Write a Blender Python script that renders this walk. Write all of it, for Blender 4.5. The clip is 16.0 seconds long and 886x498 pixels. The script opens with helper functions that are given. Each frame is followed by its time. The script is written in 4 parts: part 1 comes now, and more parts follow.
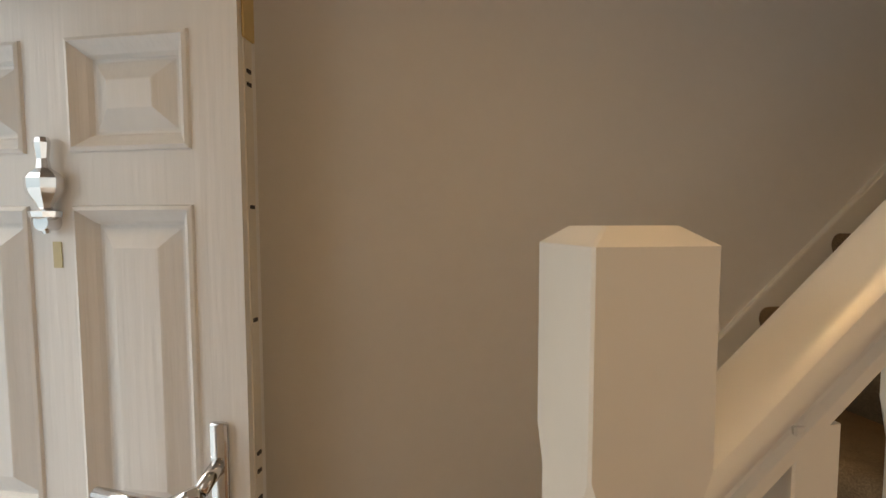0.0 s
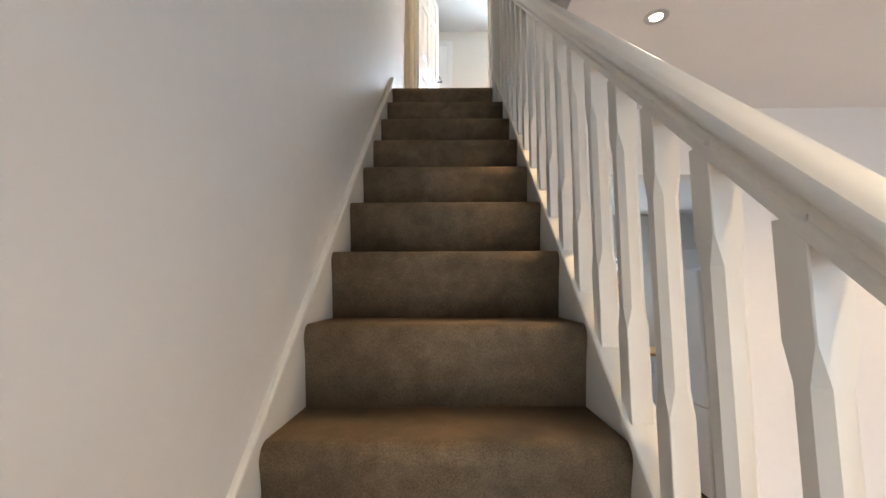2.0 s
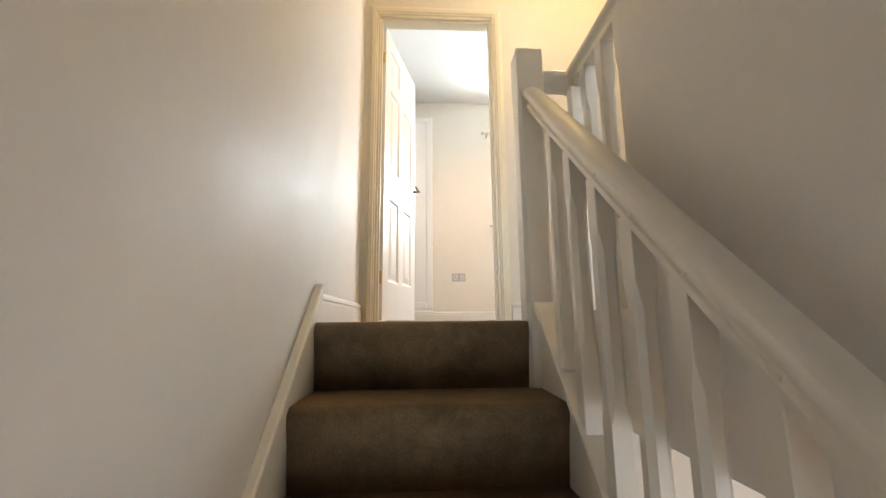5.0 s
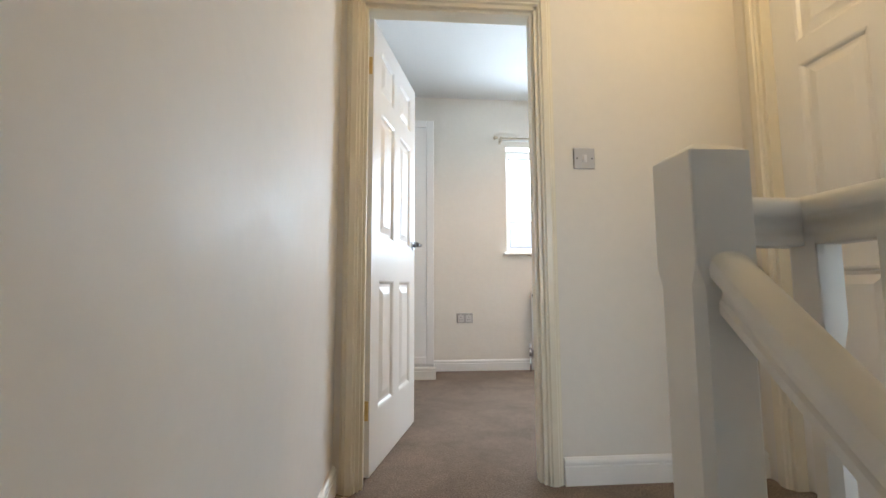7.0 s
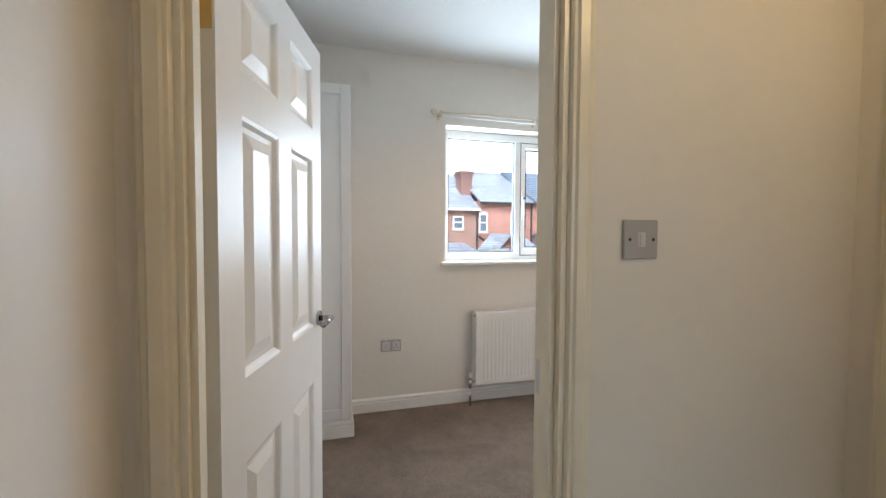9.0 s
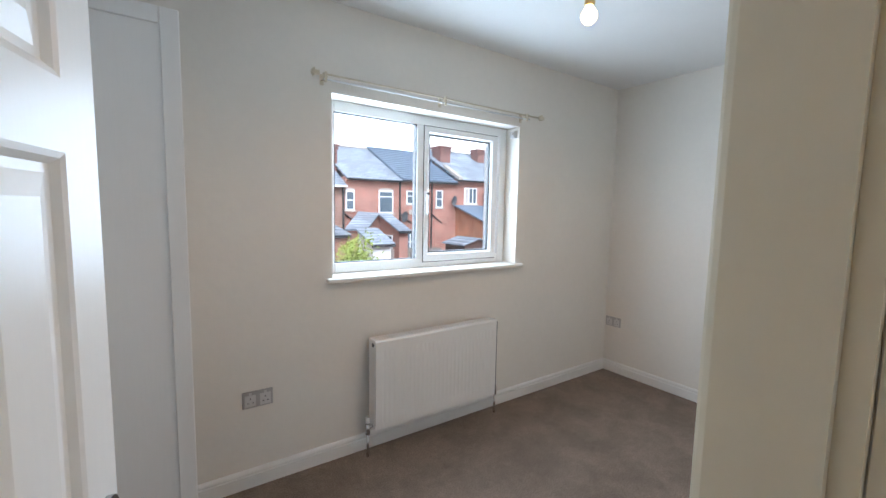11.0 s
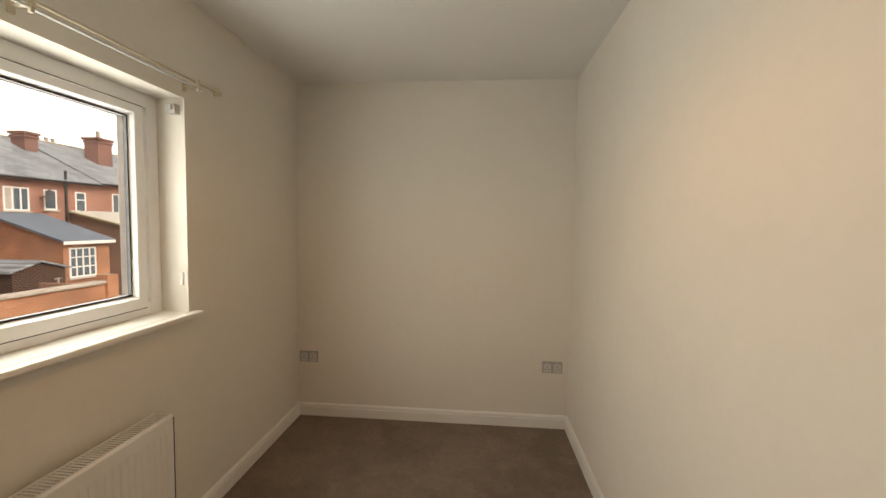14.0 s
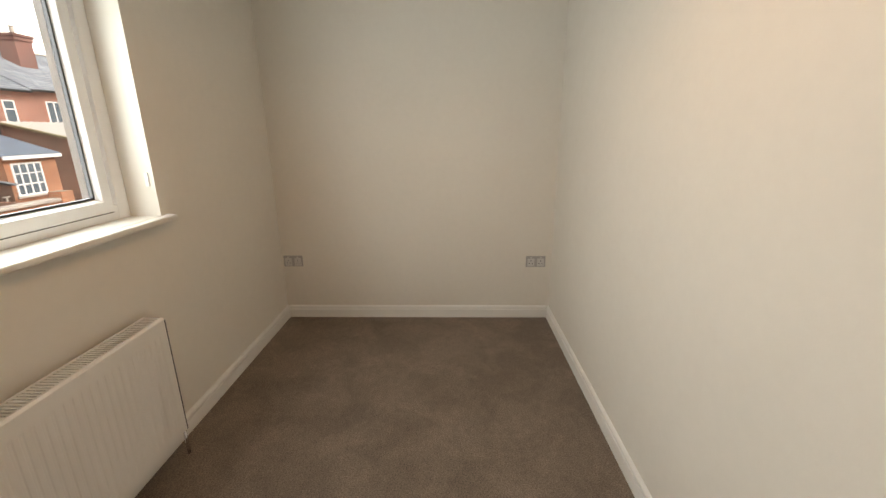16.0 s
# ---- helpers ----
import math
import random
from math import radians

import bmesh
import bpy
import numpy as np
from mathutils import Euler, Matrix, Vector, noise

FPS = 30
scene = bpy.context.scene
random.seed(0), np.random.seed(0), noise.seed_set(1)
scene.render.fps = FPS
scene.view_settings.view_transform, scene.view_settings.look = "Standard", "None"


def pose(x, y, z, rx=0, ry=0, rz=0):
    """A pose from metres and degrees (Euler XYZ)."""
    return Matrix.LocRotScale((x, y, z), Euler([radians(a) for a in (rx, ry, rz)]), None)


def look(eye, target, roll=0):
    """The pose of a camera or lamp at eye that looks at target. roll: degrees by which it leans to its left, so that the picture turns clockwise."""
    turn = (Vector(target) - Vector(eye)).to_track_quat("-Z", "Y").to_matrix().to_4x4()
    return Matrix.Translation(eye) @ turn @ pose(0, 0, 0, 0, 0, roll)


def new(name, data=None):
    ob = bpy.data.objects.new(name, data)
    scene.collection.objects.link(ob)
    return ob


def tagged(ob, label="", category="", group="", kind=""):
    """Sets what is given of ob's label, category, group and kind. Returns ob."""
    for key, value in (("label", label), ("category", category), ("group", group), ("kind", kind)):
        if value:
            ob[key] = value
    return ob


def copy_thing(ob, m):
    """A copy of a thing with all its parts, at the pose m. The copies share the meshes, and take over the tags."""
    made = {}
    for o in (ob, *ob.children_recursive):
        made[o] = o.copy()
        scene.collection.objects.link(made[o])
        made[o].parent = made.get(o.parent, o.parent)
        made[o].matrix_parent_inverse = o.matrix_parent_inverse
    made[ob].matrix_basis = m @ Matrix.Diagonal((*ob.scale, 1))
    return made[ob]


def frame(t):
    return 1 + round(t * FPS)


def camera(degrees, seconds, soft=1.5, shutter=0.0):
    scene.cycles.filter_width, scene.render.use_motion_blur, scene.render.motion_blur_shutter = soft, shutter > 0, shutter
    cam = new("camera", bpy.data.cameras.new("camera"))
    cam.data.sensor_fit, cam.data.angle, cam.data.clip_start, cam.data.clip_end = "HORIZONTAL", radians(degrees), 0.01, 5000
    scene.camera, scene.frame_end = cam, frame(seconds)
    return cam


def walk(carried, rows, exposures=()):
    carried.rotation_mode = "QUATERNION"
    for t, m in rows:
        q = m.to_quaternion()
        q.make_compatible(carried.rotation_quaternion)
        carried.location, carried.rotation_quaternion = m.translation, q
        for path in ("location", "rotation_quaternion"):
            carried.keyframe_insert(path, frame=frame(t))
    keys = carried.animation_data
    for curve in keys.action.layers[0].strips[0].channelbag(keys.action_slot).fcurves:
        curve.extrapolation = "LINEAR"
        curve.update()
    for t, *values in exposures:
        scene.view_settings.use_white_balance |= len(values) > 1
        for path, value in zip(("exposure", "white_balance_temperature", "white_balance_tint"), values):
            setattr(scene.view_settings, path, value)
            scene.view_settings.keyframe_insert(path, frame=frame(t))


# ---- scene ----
cam = camera(94.2, 16.0)
PATH = [
    (0, (1.009, -2.998, 1.423), (-0.967, -2.713, 1.311), -0.1),
    (0.1, (0.958, -3.042, 1.416), (-0.968, -2.518, 1.293), -0.4),
    (0.2, (0.912, -3.085, 1.414), (-0.936, -2.335, 1.264), 0.2),
    (0.3, (0.86, -3.122, 1.412), (-0.869, -2.129, 1.257), -0.0),
    (0.5, (0.769, -3.155, 1.414), (-0.677, -1.784, 1.243), -0.1),
    (0.8, (0.634, -3.113, 1.385), (-0.387, -1.399, 1.241), -0.8),
    (1, (0.535, -3.053, 1.363), (-0.219, -1.204, 1.258), -0.4),
    (1.1, (0.507, -3.023, 1.381), (-0.145, -1.135, 1.284), -0.1),
    (1.5, (0.384, -2.822, 1.449), (0.069, -0.847, 1.477), 0.1),
    (2, (0.373, -2.548, 1.678), (0.358, -0.559, 1.884), -0.2),
    (2.5, (0.399, -2.337, 1.935), (0.466, -0.368, 2.276), -0.7),
    (2.7, (0.399, -2.254, 2.049), (0.473, -0.291, 2.425), -0.6),
    (3, (0.395, -2.128, 2.183), (0.444, -0.17, 2.588), -0.1),
    (3.5, (0.378, -1.924, 2.405), (0.38, 0.036, 2.808), -0.3),
    (4, (0.371, -1.701, 2.605), (0.433, 0.266, 2.963), -0.1),
    (4.3, (0.363, -1.555, 2.731), (0.439, 0.416, 3.062), -0.4),
    (4.5, (0.349, -1.474, 2.779), (0.439, 0.493, 3.127), -0.2),
    (5, (0.346, -1.265, 3.002), (0.454, 0.702, 3.345), -0.5),
    (5.2, (0.359, -1.19, 3.121), (0.461, 0.774, 3.484), -0.6),
    (7.3, (0.283, -0.393, 3.821), (0.46, 1.593, 3.968), 0.0),
    (7.5, (0.292, -0.3, 3.881), (0.498, 1.686, 4.002), 0.1),
    (8, (0.278, -0.099, 4.037), (0.57, 1.88, 4.075), -0.2),
    (8.5, (0.28, 0.094, 4.149), (0.746, 2.039, 4.122), 0.2),
    (8.7, (0.299, 0.178, 4.201), (0.798, 2.114, 4.149), 0.3),
    (10.8, (0.346, 0.951, 4.45), (1.413, 2.632, 4.253), 0.9),
    (11, (0.37, 1.007, 4.452), (1.508, 2.64, 4.261), 1.1),
    (11.5, (0.402, 1.137, 4.471), (1.752, 2.604, 4.313), 1.4),
    (12, (0.45, 1.237, 4.473), (2.017, 2.474, 4.356), 1.2),
    (12.5, (0.515, 1.366, 4.469), (2.25, 2.355, 4.376), 1.2),
    (13, (0.586, 1.505, 4.497), (2.45, 2.227, 4.415), 1.3),
    (13.5, (0.673, 1.657, 4.48), (2.629, 2.07, 4.408), 0.9),
    (14, (0.736, 1.843, 4.495), (2.725, 2.015, 4.375), 0.8),
    (14.5, (0.777, 1.922, 4.472), (2.75, 2.008, 4.157), 1.3),
    (15, (0.853, 1.941, 4.414), (2.694, 2.02, 3.636), 1.1),
    (15.3, (0.871, 1.953, 4.361), (2.582, 2.007, 3.328), 1.1),
    (15.5, (0.867, 1.969, 4.345), (2.545, 1.998, 3.257), 1.4),
    (16, (0.789, 1.912, 4.42), (2.709, 1.96, 3.862), -0.5),
]
EXPOSURES = [(0.0, -0.02, 8200, 15), (0.3, 0.45, 7800, 14), (0.5, 0.97, 7300, 13), (1.0, 1.32, 5900, 11), (1.5, 1.43, 5700, 10), (2.0, 1.57, 6000, 11), (3.0, 1.68, 6250, 11), (3.5, 1.73, 6400, 11), (5.0, 1.85, 6700, 10),
             (7.5, 1.0, 5700, 8), (8.5, 0.75, 5900, 9), (11.0, 0.45, 5600, 9), (11.6, 0.45, 5700, 9), (12.4, 0.0, 7100, 12), (13.0, -0.32, 8200, 13), (14.2, -0.22, 8600, 14), (15.0, 0.15, 7900, 12), (15.4, 0.6, 7100, 10), (15.6, 0.6, 7100, 10), (16.0, 0.12, 7600, 12)]
walk(cam, [(t, look(eye, target, roll)) for t, eye, target, roll in PATH], EXPOSURES)

# ---- light ----
world = bpy.data.worlds.new("sky")
scene.world = world
world.use_nodes = True
wn = world.node_tree
sky = wn.nodes.new("ShaderNodeTexSky")
sky.sky_type, sky.sun_disc = "NISHITA", False
sky.sun_elevation, sky.sun_rotation = radians(40), radians(200)
sky.air_density, sky.dust_density, sky.ozone_density = 1.0, 7.0, 1.0
soften = wn.nodes.new("ShaderNodeHueSaturation")
soften.inputs["Saturation"].default_value = 0.3
wn.links.new(sky.outputs[0], soften.inputs["Color"])
wn.links.new(soften.outputs[0], wn.nodes["Background"].inputs[0])
wn.nodes["Background"].inputs[1].default_value = 0.15


def lamp(name, kind, energy, color, m, size=0.1, size_y=0.0, angle=0.0, cone=0.0, spread=180.0, blend=0.6):
    data = bpy.data.lights.new(name, kind)
    data.energy, data.color = energy, color
    if kind == "AREA":
        data.shape, data.size, data.size_y, data.spread = "RECTANGLE", size, size_y, radians(spread)
    elif kind == "SUN":
        data.angle = angle
    else:
        data.shadow_soft_size = size
    if kind == "SPOT":
        data.spot_size, data.spot_blend = cone, blend
    ob = new(name, data)
    ob.matrix_world = m
    return ob


lamp("sun", "SUN", 2.4, (0.96, 0.97, 1.0), look((0, 0, 20), (2.5, 6.5, 13.0)), angle=radians(30))
WARM, LEDC, COOL = (1.0, 0.50, 0.15), (1.0, 0.68, 0.35), (0.78, 0.91, 1.0)
SPOTS = [(1.203, -1.025), (1.203, -2.9), (2.9, -1.025), (2.9, -2.9)]
BULB_AT, LANDING_AT = (1.806, 2.089, 5.225), (1.25, 0.25, 5.15)
lamp("bedroom_bulb_light", "SPOT", 13.0, WARM, pose(*BULB_AT), size=0.035, cone=radians(176))
lamp("landing_light", "POINT", 4.8, (1.0, 0.68, 0.30), pose(*LANDING_AT), size=0.04)
for sx, sy in SPOTS:
    lamp("downlight_light", "SPOT", 33.0, LEDC, pose(sx, sy, 2.75 - 0.012), size=0.09, cone=radians(134), blend=0.8)
lamp("bedroom_window_light", "AREA", 27, COOL, look((1.815, 3.376, 4.56), (1.815, 1.376, 4.56)), 1.19, 0.88)
# Added unseen source: cool light for the landing through an assumed front bedroom.
lamp("unseen_landing_daylight", "AREA", 13, COOL, look((2.3, -4.1, 4.5), (1.9, 0, 3.9)), 1.7, 1.1, spread=150.0)
lamp("entry_daylight", "AREA", 4.6, (0.48, 0.77, 1.0), look((0.52, -4.2, 1.1), (0.52, 0, 1.1)), 0.82, 1.95)
# Added cool fill for the hall, from an unseen, assumed lounge window.
lamp("lounge_fill_light", "AREA", 6.0, (0.74, 0.90, 1.0), look((2.9, -3.98, 1.5), (1.9, -2.0, 1.25)), 1.6, 1.3)
lamp("kitchen_window_light", "AREA", 8, COOL, look((2.5, 3.24, 1.6), (2.4, 0, 1.2)), 1.0, 1.2)


# ---- materials ----
def mat(name, color, rough=0.6, metal=0.0, vary=0.06, scale=3.0, bump=0.0, bump_scale=120.0, stretch=(1, 1, 1), coat=0.0, spec=0.5, fine_mix=0.5, sheen_patches=0.0):
    m = bpy.data.materials.new(name)
    m.use_nodes = True
    nt = m.node_tree
    b = nt.nodes["Principled BSDF"]
    b.inputs["Roughness"].default_value, b.inputs["Metallic"].default_value = rough, metal
    b.inputs["Coat Weight"].default_value = coat
    b.inputs["Specular IOR Level"].default_value = spec
    tc = nt.nodes.new("ShaderNodeTexCoord")
    mp = nt.nodes.new("ShaderNodeMapping")
    mp.inputs["Scale"].default_value = stretch
    nt.links.new(tc.outputs["Object"], mp.inputs[0])
    big = nt.nodes.new("ShaderNodeTexNoise")
    big.inputs["Scale"].default_value, big.inputs["Detail"].default_value = scale, 3.0
    fine = nt.nodes.new("ShaderNodeTexNoise")
    fine.inputs["Scale"].default_value, fine.inputs["Detail"].default_value = bump_scale, 4.0
    for n in (big, fine):
        nt.links.new(mp.outputs[0], n.inputs["Vector"])
    add = nt.nodes.new("ShaderNodeMath")
    add.operation = "MULTIPLY_ADD"
    nt.links.new(fine.outputs[0], add.inputs[0])
    add.inputs[1].default_value = fine_mix
    nt.links.new(big.outputs[0], add.inputs[2])
    ramp = nt.nodes.new("ShaderNodeMapRange")
    ramp.inputs[1].default_value, ramp.inputs[2].default_value = 0.5 + 0.5 * fine_mix - 0.2 - 0.2 * fine_mix, 0.5 + 0.5 * fine_mix + 0.2 + 0.2 * fine_mix
    ramp.inputs[3].default_value, ramp.inputs[4].default_value = 1 - vary, 1 + vary
    nt.links.new(add.outputs[0], ramp.inputs[0])
    mul = nt.nodes.new("ShaderNodeVectorMath")
    mul.operation = "SCALE"
    mul.inputs[0].default_value = color
    nt.links.new(ramp.outputs[0], mul.inputs["Scale"])
    nt.links.new(mul.outputs[0], b.inputs["Base Color"])
    if sheen_patches:
        rolled = nt.nodes.new("ShaderNodeTexNoise")
        rolled.inputs["Scale"].default_value, rolled.inputs["Detail"].default_value, rolled.inputs["Distortion"].default_value = 5.0, 4.0, 1.2
        nt.links.new(mp.outputs[0], rolled.inputs["Vector"])
        gloss = nt.nodes.new("ShaderNodeMapRange")
        gloss.inputs[1].default_value, gloss.inputs[2].default_value = 0.36, 0.62
        gloss.inputs[3].default_value, gloss.inputs[4].default_value = rough - sheen_patches, rough + sheen_patches
        nt.links.new(rolled.outputs[0], gloss.inputs[0])
        nt.links.new(gloss.outputs[0], b.inputs["Roughness"])
    if bump:
        bp = nt.nodes.new("ShaderNodeBump")
        bp.inputs["Strength"].default_value, bp.inputs["Distance"].default_value = bump, 0.004
        nt.links.new(fine.outputs[0], bp.inputs["Height"])
        nt.links.new(bp.outputs[0], b.inputs["Normal"])
    return m


def carpet(name, color, patch, tufts, depth):
    """Cut pile: fine tufts, and broad patches where the pile is brushed one way or the other."""
    m = bpy.data.materials.new(name)
    m.use_nodes = True
    nt = m.node_tree
    b = nt.nodes["Principled BSDF"]
    b.inputs["Roughness"].default_value, b.inputs["Specular IOR Level"].default_value = 0.95, 0.08
    b.inputs["Sheen Weight"].default_value, b.inputs["Sheen Roughness"].default_value = 0.25, 0.45
    b.inputs["Sheen Tint"].default_value = (*[min(1.0, c * 4) for c in color], 1)
    tc = nt.nodes.new("ShaderNodeTexCoord")

    def noise(scale, detail, distortion, low, high, lo, hi, stretch=(1, 1, 1)):
        mp = nt.nodes.new("ShaderNodeMapping")
        mp.inputs["Scale"].default_value = stretch
        nt.links.new(tc.outputs["Object"], mp.inputs[0])
        n = nt.nodes.new("ShaderNodeTexNoise")
        n.inputs["Scale"].default_value, n.inputs["Detail"].default_value, n.inputs["Distortion"].default_value = scale, detail, distortion
        nt.links.new(mp.outputs[0], n.inputs["Vector"])
        r = nt.nodes.new("ShaderNodeMapRange")
        r.inputs[1].default_value, r.inputs[2].default_value, r.inputs[3].default_value, r.inputs[4].default_value = low, high, lo, hi
        nt.links.new(n.outputs[0], r.inputs[0])
        return n, r
    _, broad = noise(4.2, 6.0, 0.5, 0.36, 0.64, 1 - patch, 1 + patch)
    _, mid = noise(26.0, 4.0, 0.3, 0.3, 0.7, 1 - patch * 0.7, 1 + patch * 0.7)
    tuft, fine = noise(tufts, 4.0, 0.0, 0.3, 0.7, 1 - depth, 1 + depth)
    k1 = nt.nodes.new("ShaderNodeMath")
    k2 = nt.nodes.new("ShaderNodeMath")
    k1.operation = k2.operation = "MULTIPLY"
    nt.links.new(broad.outputs[0], k1.inputs[0])
    nt.links.new(mid.outputs[0], k1.inputs[1])
    nt.links.new(k1.outputs[0], k2.inputs[0])
    nt.links.new(fine.outputs[0], k2.inputs[1])
    mul = nt.nodes.new("ShaderNodeVectorMath")
    mul.operation = "SCALE"
    mul.inputs[0].default_value = color
    nt.links.new(k2.outputs[0], mul.inputs["Scale"])
    nt.links.new(mul.outputs[0], b.inputs["Base Color"])
    bp = nt.nodes.new("ShaderNodeBump")
    bp.inputs["Strength"].default_value, bp.inputs["Distance"].default_value = 0.45, 0.004
    nt.links.new(tuft.outputs[0], bp.inputs["Height"])
    nt.links.new(bp.outputs[0], b.inputs["Normal"])
    return m


PAINT = mat("wall_paint", (0.78, 0.765, 0.745), 0.50, vary=0.03, scale=1.2, bump=0.2, bump_scale=26, spec=0.17, sheen_patches=0.07)
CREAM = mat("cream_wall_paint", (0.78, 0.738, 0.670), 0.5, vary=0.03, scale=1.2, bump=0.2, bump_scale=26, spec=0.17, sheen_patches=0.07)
CEIL = mat("ceiling_paint", (0.80, 0.79, 0.77), 0.8, vary=0.02, bump=0.05, bump_scale=60)
GLOSS = mat("white_gloss", (0.80, 0.775, 0.715), 0.28, vary=0.03, scale=6, bump=0.012, bump_scale=30)
FRAMEW = mat("aged_frame_gloss", (0.80, 0.74, 0.60), 0.3, vary=0.04, scale=5, bump=0.01, bump_scale=30)
SKIRTW = mat("skirting_white", (0.82, 0.80, 0.765), 0.35, vary=0.03, scale=6)
DOORW = mat("door_white", (0.82, 0.80, 0.77), 0.38, vary=0.02, scale=4, bump=0.05, bump_scale=90, stretch=(1, 1, 0.08))
WOODGRAIN = mat("front_door_woodgrain", (0.76, 0.775, 0.785), 0.32, vary=0.05, scale=6, bump=0.35, bump_scale=70, stretch=(1, 1, 0.06))
UPVC = mat("upvc", (0.84, 0.85, 0.85), 0.25, vary=0.01)
STAIRC = carpet("stair_carpet", (0.200, 0.142, 0.086), 0.2, 320.0, 0.3)
CARPET = carpet("bedroom_carpet", (0.20, 0.157, 0.125), 0.13, 160.0, 0.42)
RADIATOR = mat("radiator_enamel", (0.82, 0.80, 0.77), 0.3, vary=0.01)
CHROME = mat("chrome", (0.75, 0.75, 0.76), 0.12, metal=1.0, vary=0.02)
SATIN = mat("satin_nickel", (0.6, 0.6, 0.6), 0.3, metal=1.0, vary=0.02)
# Chrome with its dark reflections put into the base colour.
LEVERC = mat("darkened_chrome", (0.34, 0.34, 0.35), 0.2, metal=1.0, vary=0.03)
BRASS = mat("brass", (0.65, 0.48, 0.22), 0.3, metal=1.0, vary=0.05)
DARK = mat("dark_rubber", (0.02, 0.02, 0.022), 0.5)
GREYP = mat("grey_plastic", (0.60, 0.58, 0.56), 0.35, vary=0.01)
WOODF = mat("oak_floor", (0.24, 0.14, 0.075), 0.4, vary=0.25, scale=4, bump=0.1, stretch=(6, 0.5, 1))
WORKTOP = mat("wood_worktop", (0.42, 0.22, 0.07), 0.35, vary=0.2, scale=5, stretch=(0.5, 8, 1))
STONE = mat("coping_stone", (0.45, 0.40, 0.36), 0.9, vary=0.2)
EARTH = mat("yard_paving", (0.22, 0.20, 0.18), 0.95, vary=0.3, scale=1.2)
LEAF = mat("shrub_leaf", (0.28, 0.34, 0.05), 0.6, vary=0.4, scale=3)
SHEDW = mat("shed_timber", (0.07, 0.035, 0.025), 0.8, vary=0.3)


def glow(name, color, strength):
    m = bpy.data.materials.new(name)
    m.use_nodes = True
    b = m.node_tree.nodes["Principled BSDF"]
    b.inputs["Base Color"].default_value = (*color, 1)
    b.inputs["Emission Color"].default_value = (*color, 1)
    b.inputs["Emission Strength"].default_value = strength
    return m


BULB = glow("lit_bulb", (1.0, 0.66, 0.30), 5.0)
LED = glow("lit_led", (1.0, 0.85, 0.65), 8.0)


def glass(name, tint=(0.95, 0.98, 1.0), rough=0.0):
    m = bpy.data.materials.new(name)
    m.use_nodes = True
    b = m.node_tree.nodes["Principled BSDF"]
    b.inputs["Base Color"].default_value = (*tint, 1)
    b.inputs["Roughness"].default_value, b.inputs["IOR"].default_value = rough, 1.45
    b.inputs["Transmission Weight"].default_value = 1.0
    return m


GLASS = glass("window_glass")
DARKGLASS = mat("far_window_glass", (0.10, 0.13, 0.16), 0.08, vary=0.2, scale=1.0)


# ---- mesh helpers ----
def add_box(bm, x0, x1, y0, y1, z0, z1, bevel=0.0, seg=2):
    r = bmesh.ops.create_cube(bm, size=1.0)
    vs = r["verts"]
    for v in vs:
        v.co = Vector((x0 + (v.co.x + 0.5) * (x1 - x0), y0 + (v.co.y + 0.5) * (y1 - y0), z0 + (v.co.z + 0.5) * (z1 - z0)))
    if bevel:
        es = list({e for v in vs for e in v.link_edges})
        bmesh.ops.bevel(bm, geom=es, offset=bevel, segments=seg, affect="EDGES", profile=0.5)
    return bm


def boxes(*dims, bevel=0.0, seg=2):
    bm = bmesh.new()
    for d in dims:
        add_box(bm, *d, bevel=bevel, seg=seg)
    return bm


def prism(pts, axis, a0, a1, bevel=0.0):
    """Extrude a 2D outline along an axis: for x the outline is (y, z), for y (x, z), for z (x, y)."""
    bm = bmesh.new()

    def place(p, a):
        return {"x": (a, p[0], p[1]), "y": (p[0], a, p[1]), "z": (p[0], p[1], a)}[axis]
    lo = [bm.verts.new(place(p, a0)) for p in pts]
    hi = [bm.verts.new(place(p, a1)) for p in pts]
    bm.faces.new(lo)
    bm.faces.new(hi)
    for i in range(len(pts)):
        j = (i + 1) % len(pts)
        bm.faces.new((lo[i], lo[j], hi[j], hi[i]))
    bmesh.ops.recalc_face_normals(bm, faces=bm.faces)
    if bevel:
        bmesh.ops.bevel(bm, geom=list(bm.edges), offset=bevel, segments=2, affect="EDGES", profile=0.5)
    return bm


def add_cyl(bm, p, q, r0, r1=None, seg=16):
    p, q = Vector(p), Vector(q)
    d = q - p
    m = Matrix.Translation((p + q) / 2) @ d.to_track_quat("Z", "Y").to_matrix().to_4x4()
    bmesh.ops.create_cone(bm, cap_ends=True, segments=seg, radius1=r0, radius2=r0 if r1 is None else r1, depth=d.length, matrix=m)
    return bm


def cyl(p, q, r0, r1=None, seg=16):
    return add_cyl(bmesh.new(), p, q, r0, r1, seg)


def revolve(profile, m=None, seg=24):
    """A turned shape from (radius, height) pairs."""
    bm = bmesh.new()
    rings = []
    for r, z in profile:
        rings.append([bm.verts.new((r * math.cos(2 * math.pi * i / seg), r * math.sin(2 * math.pi * i / seg), z)) for i in range(seg)])
    for a, b in zip(rings, rings[1:]):
        for i in range(seg):
            j = (i + 1) % seg
            bm.faces.new((a[i], a[j], b[j], b[i]))
    bm.faces.new(rings[0][::-1])
    bm.faces.new(rings[-1])
    if m:
        bm.transform(m)
    return bm


def mesh_ob(name, bm, material, smooth=False):
    me = bpy.data.meshes.new(name)
    bm.normal_update()
    bm.to_mesh(me)
    bm.free()
    me.materials.append(material)
    if smooth:
        for p in me.polygons:
            p.use_smooth = True
    return new(name, me)


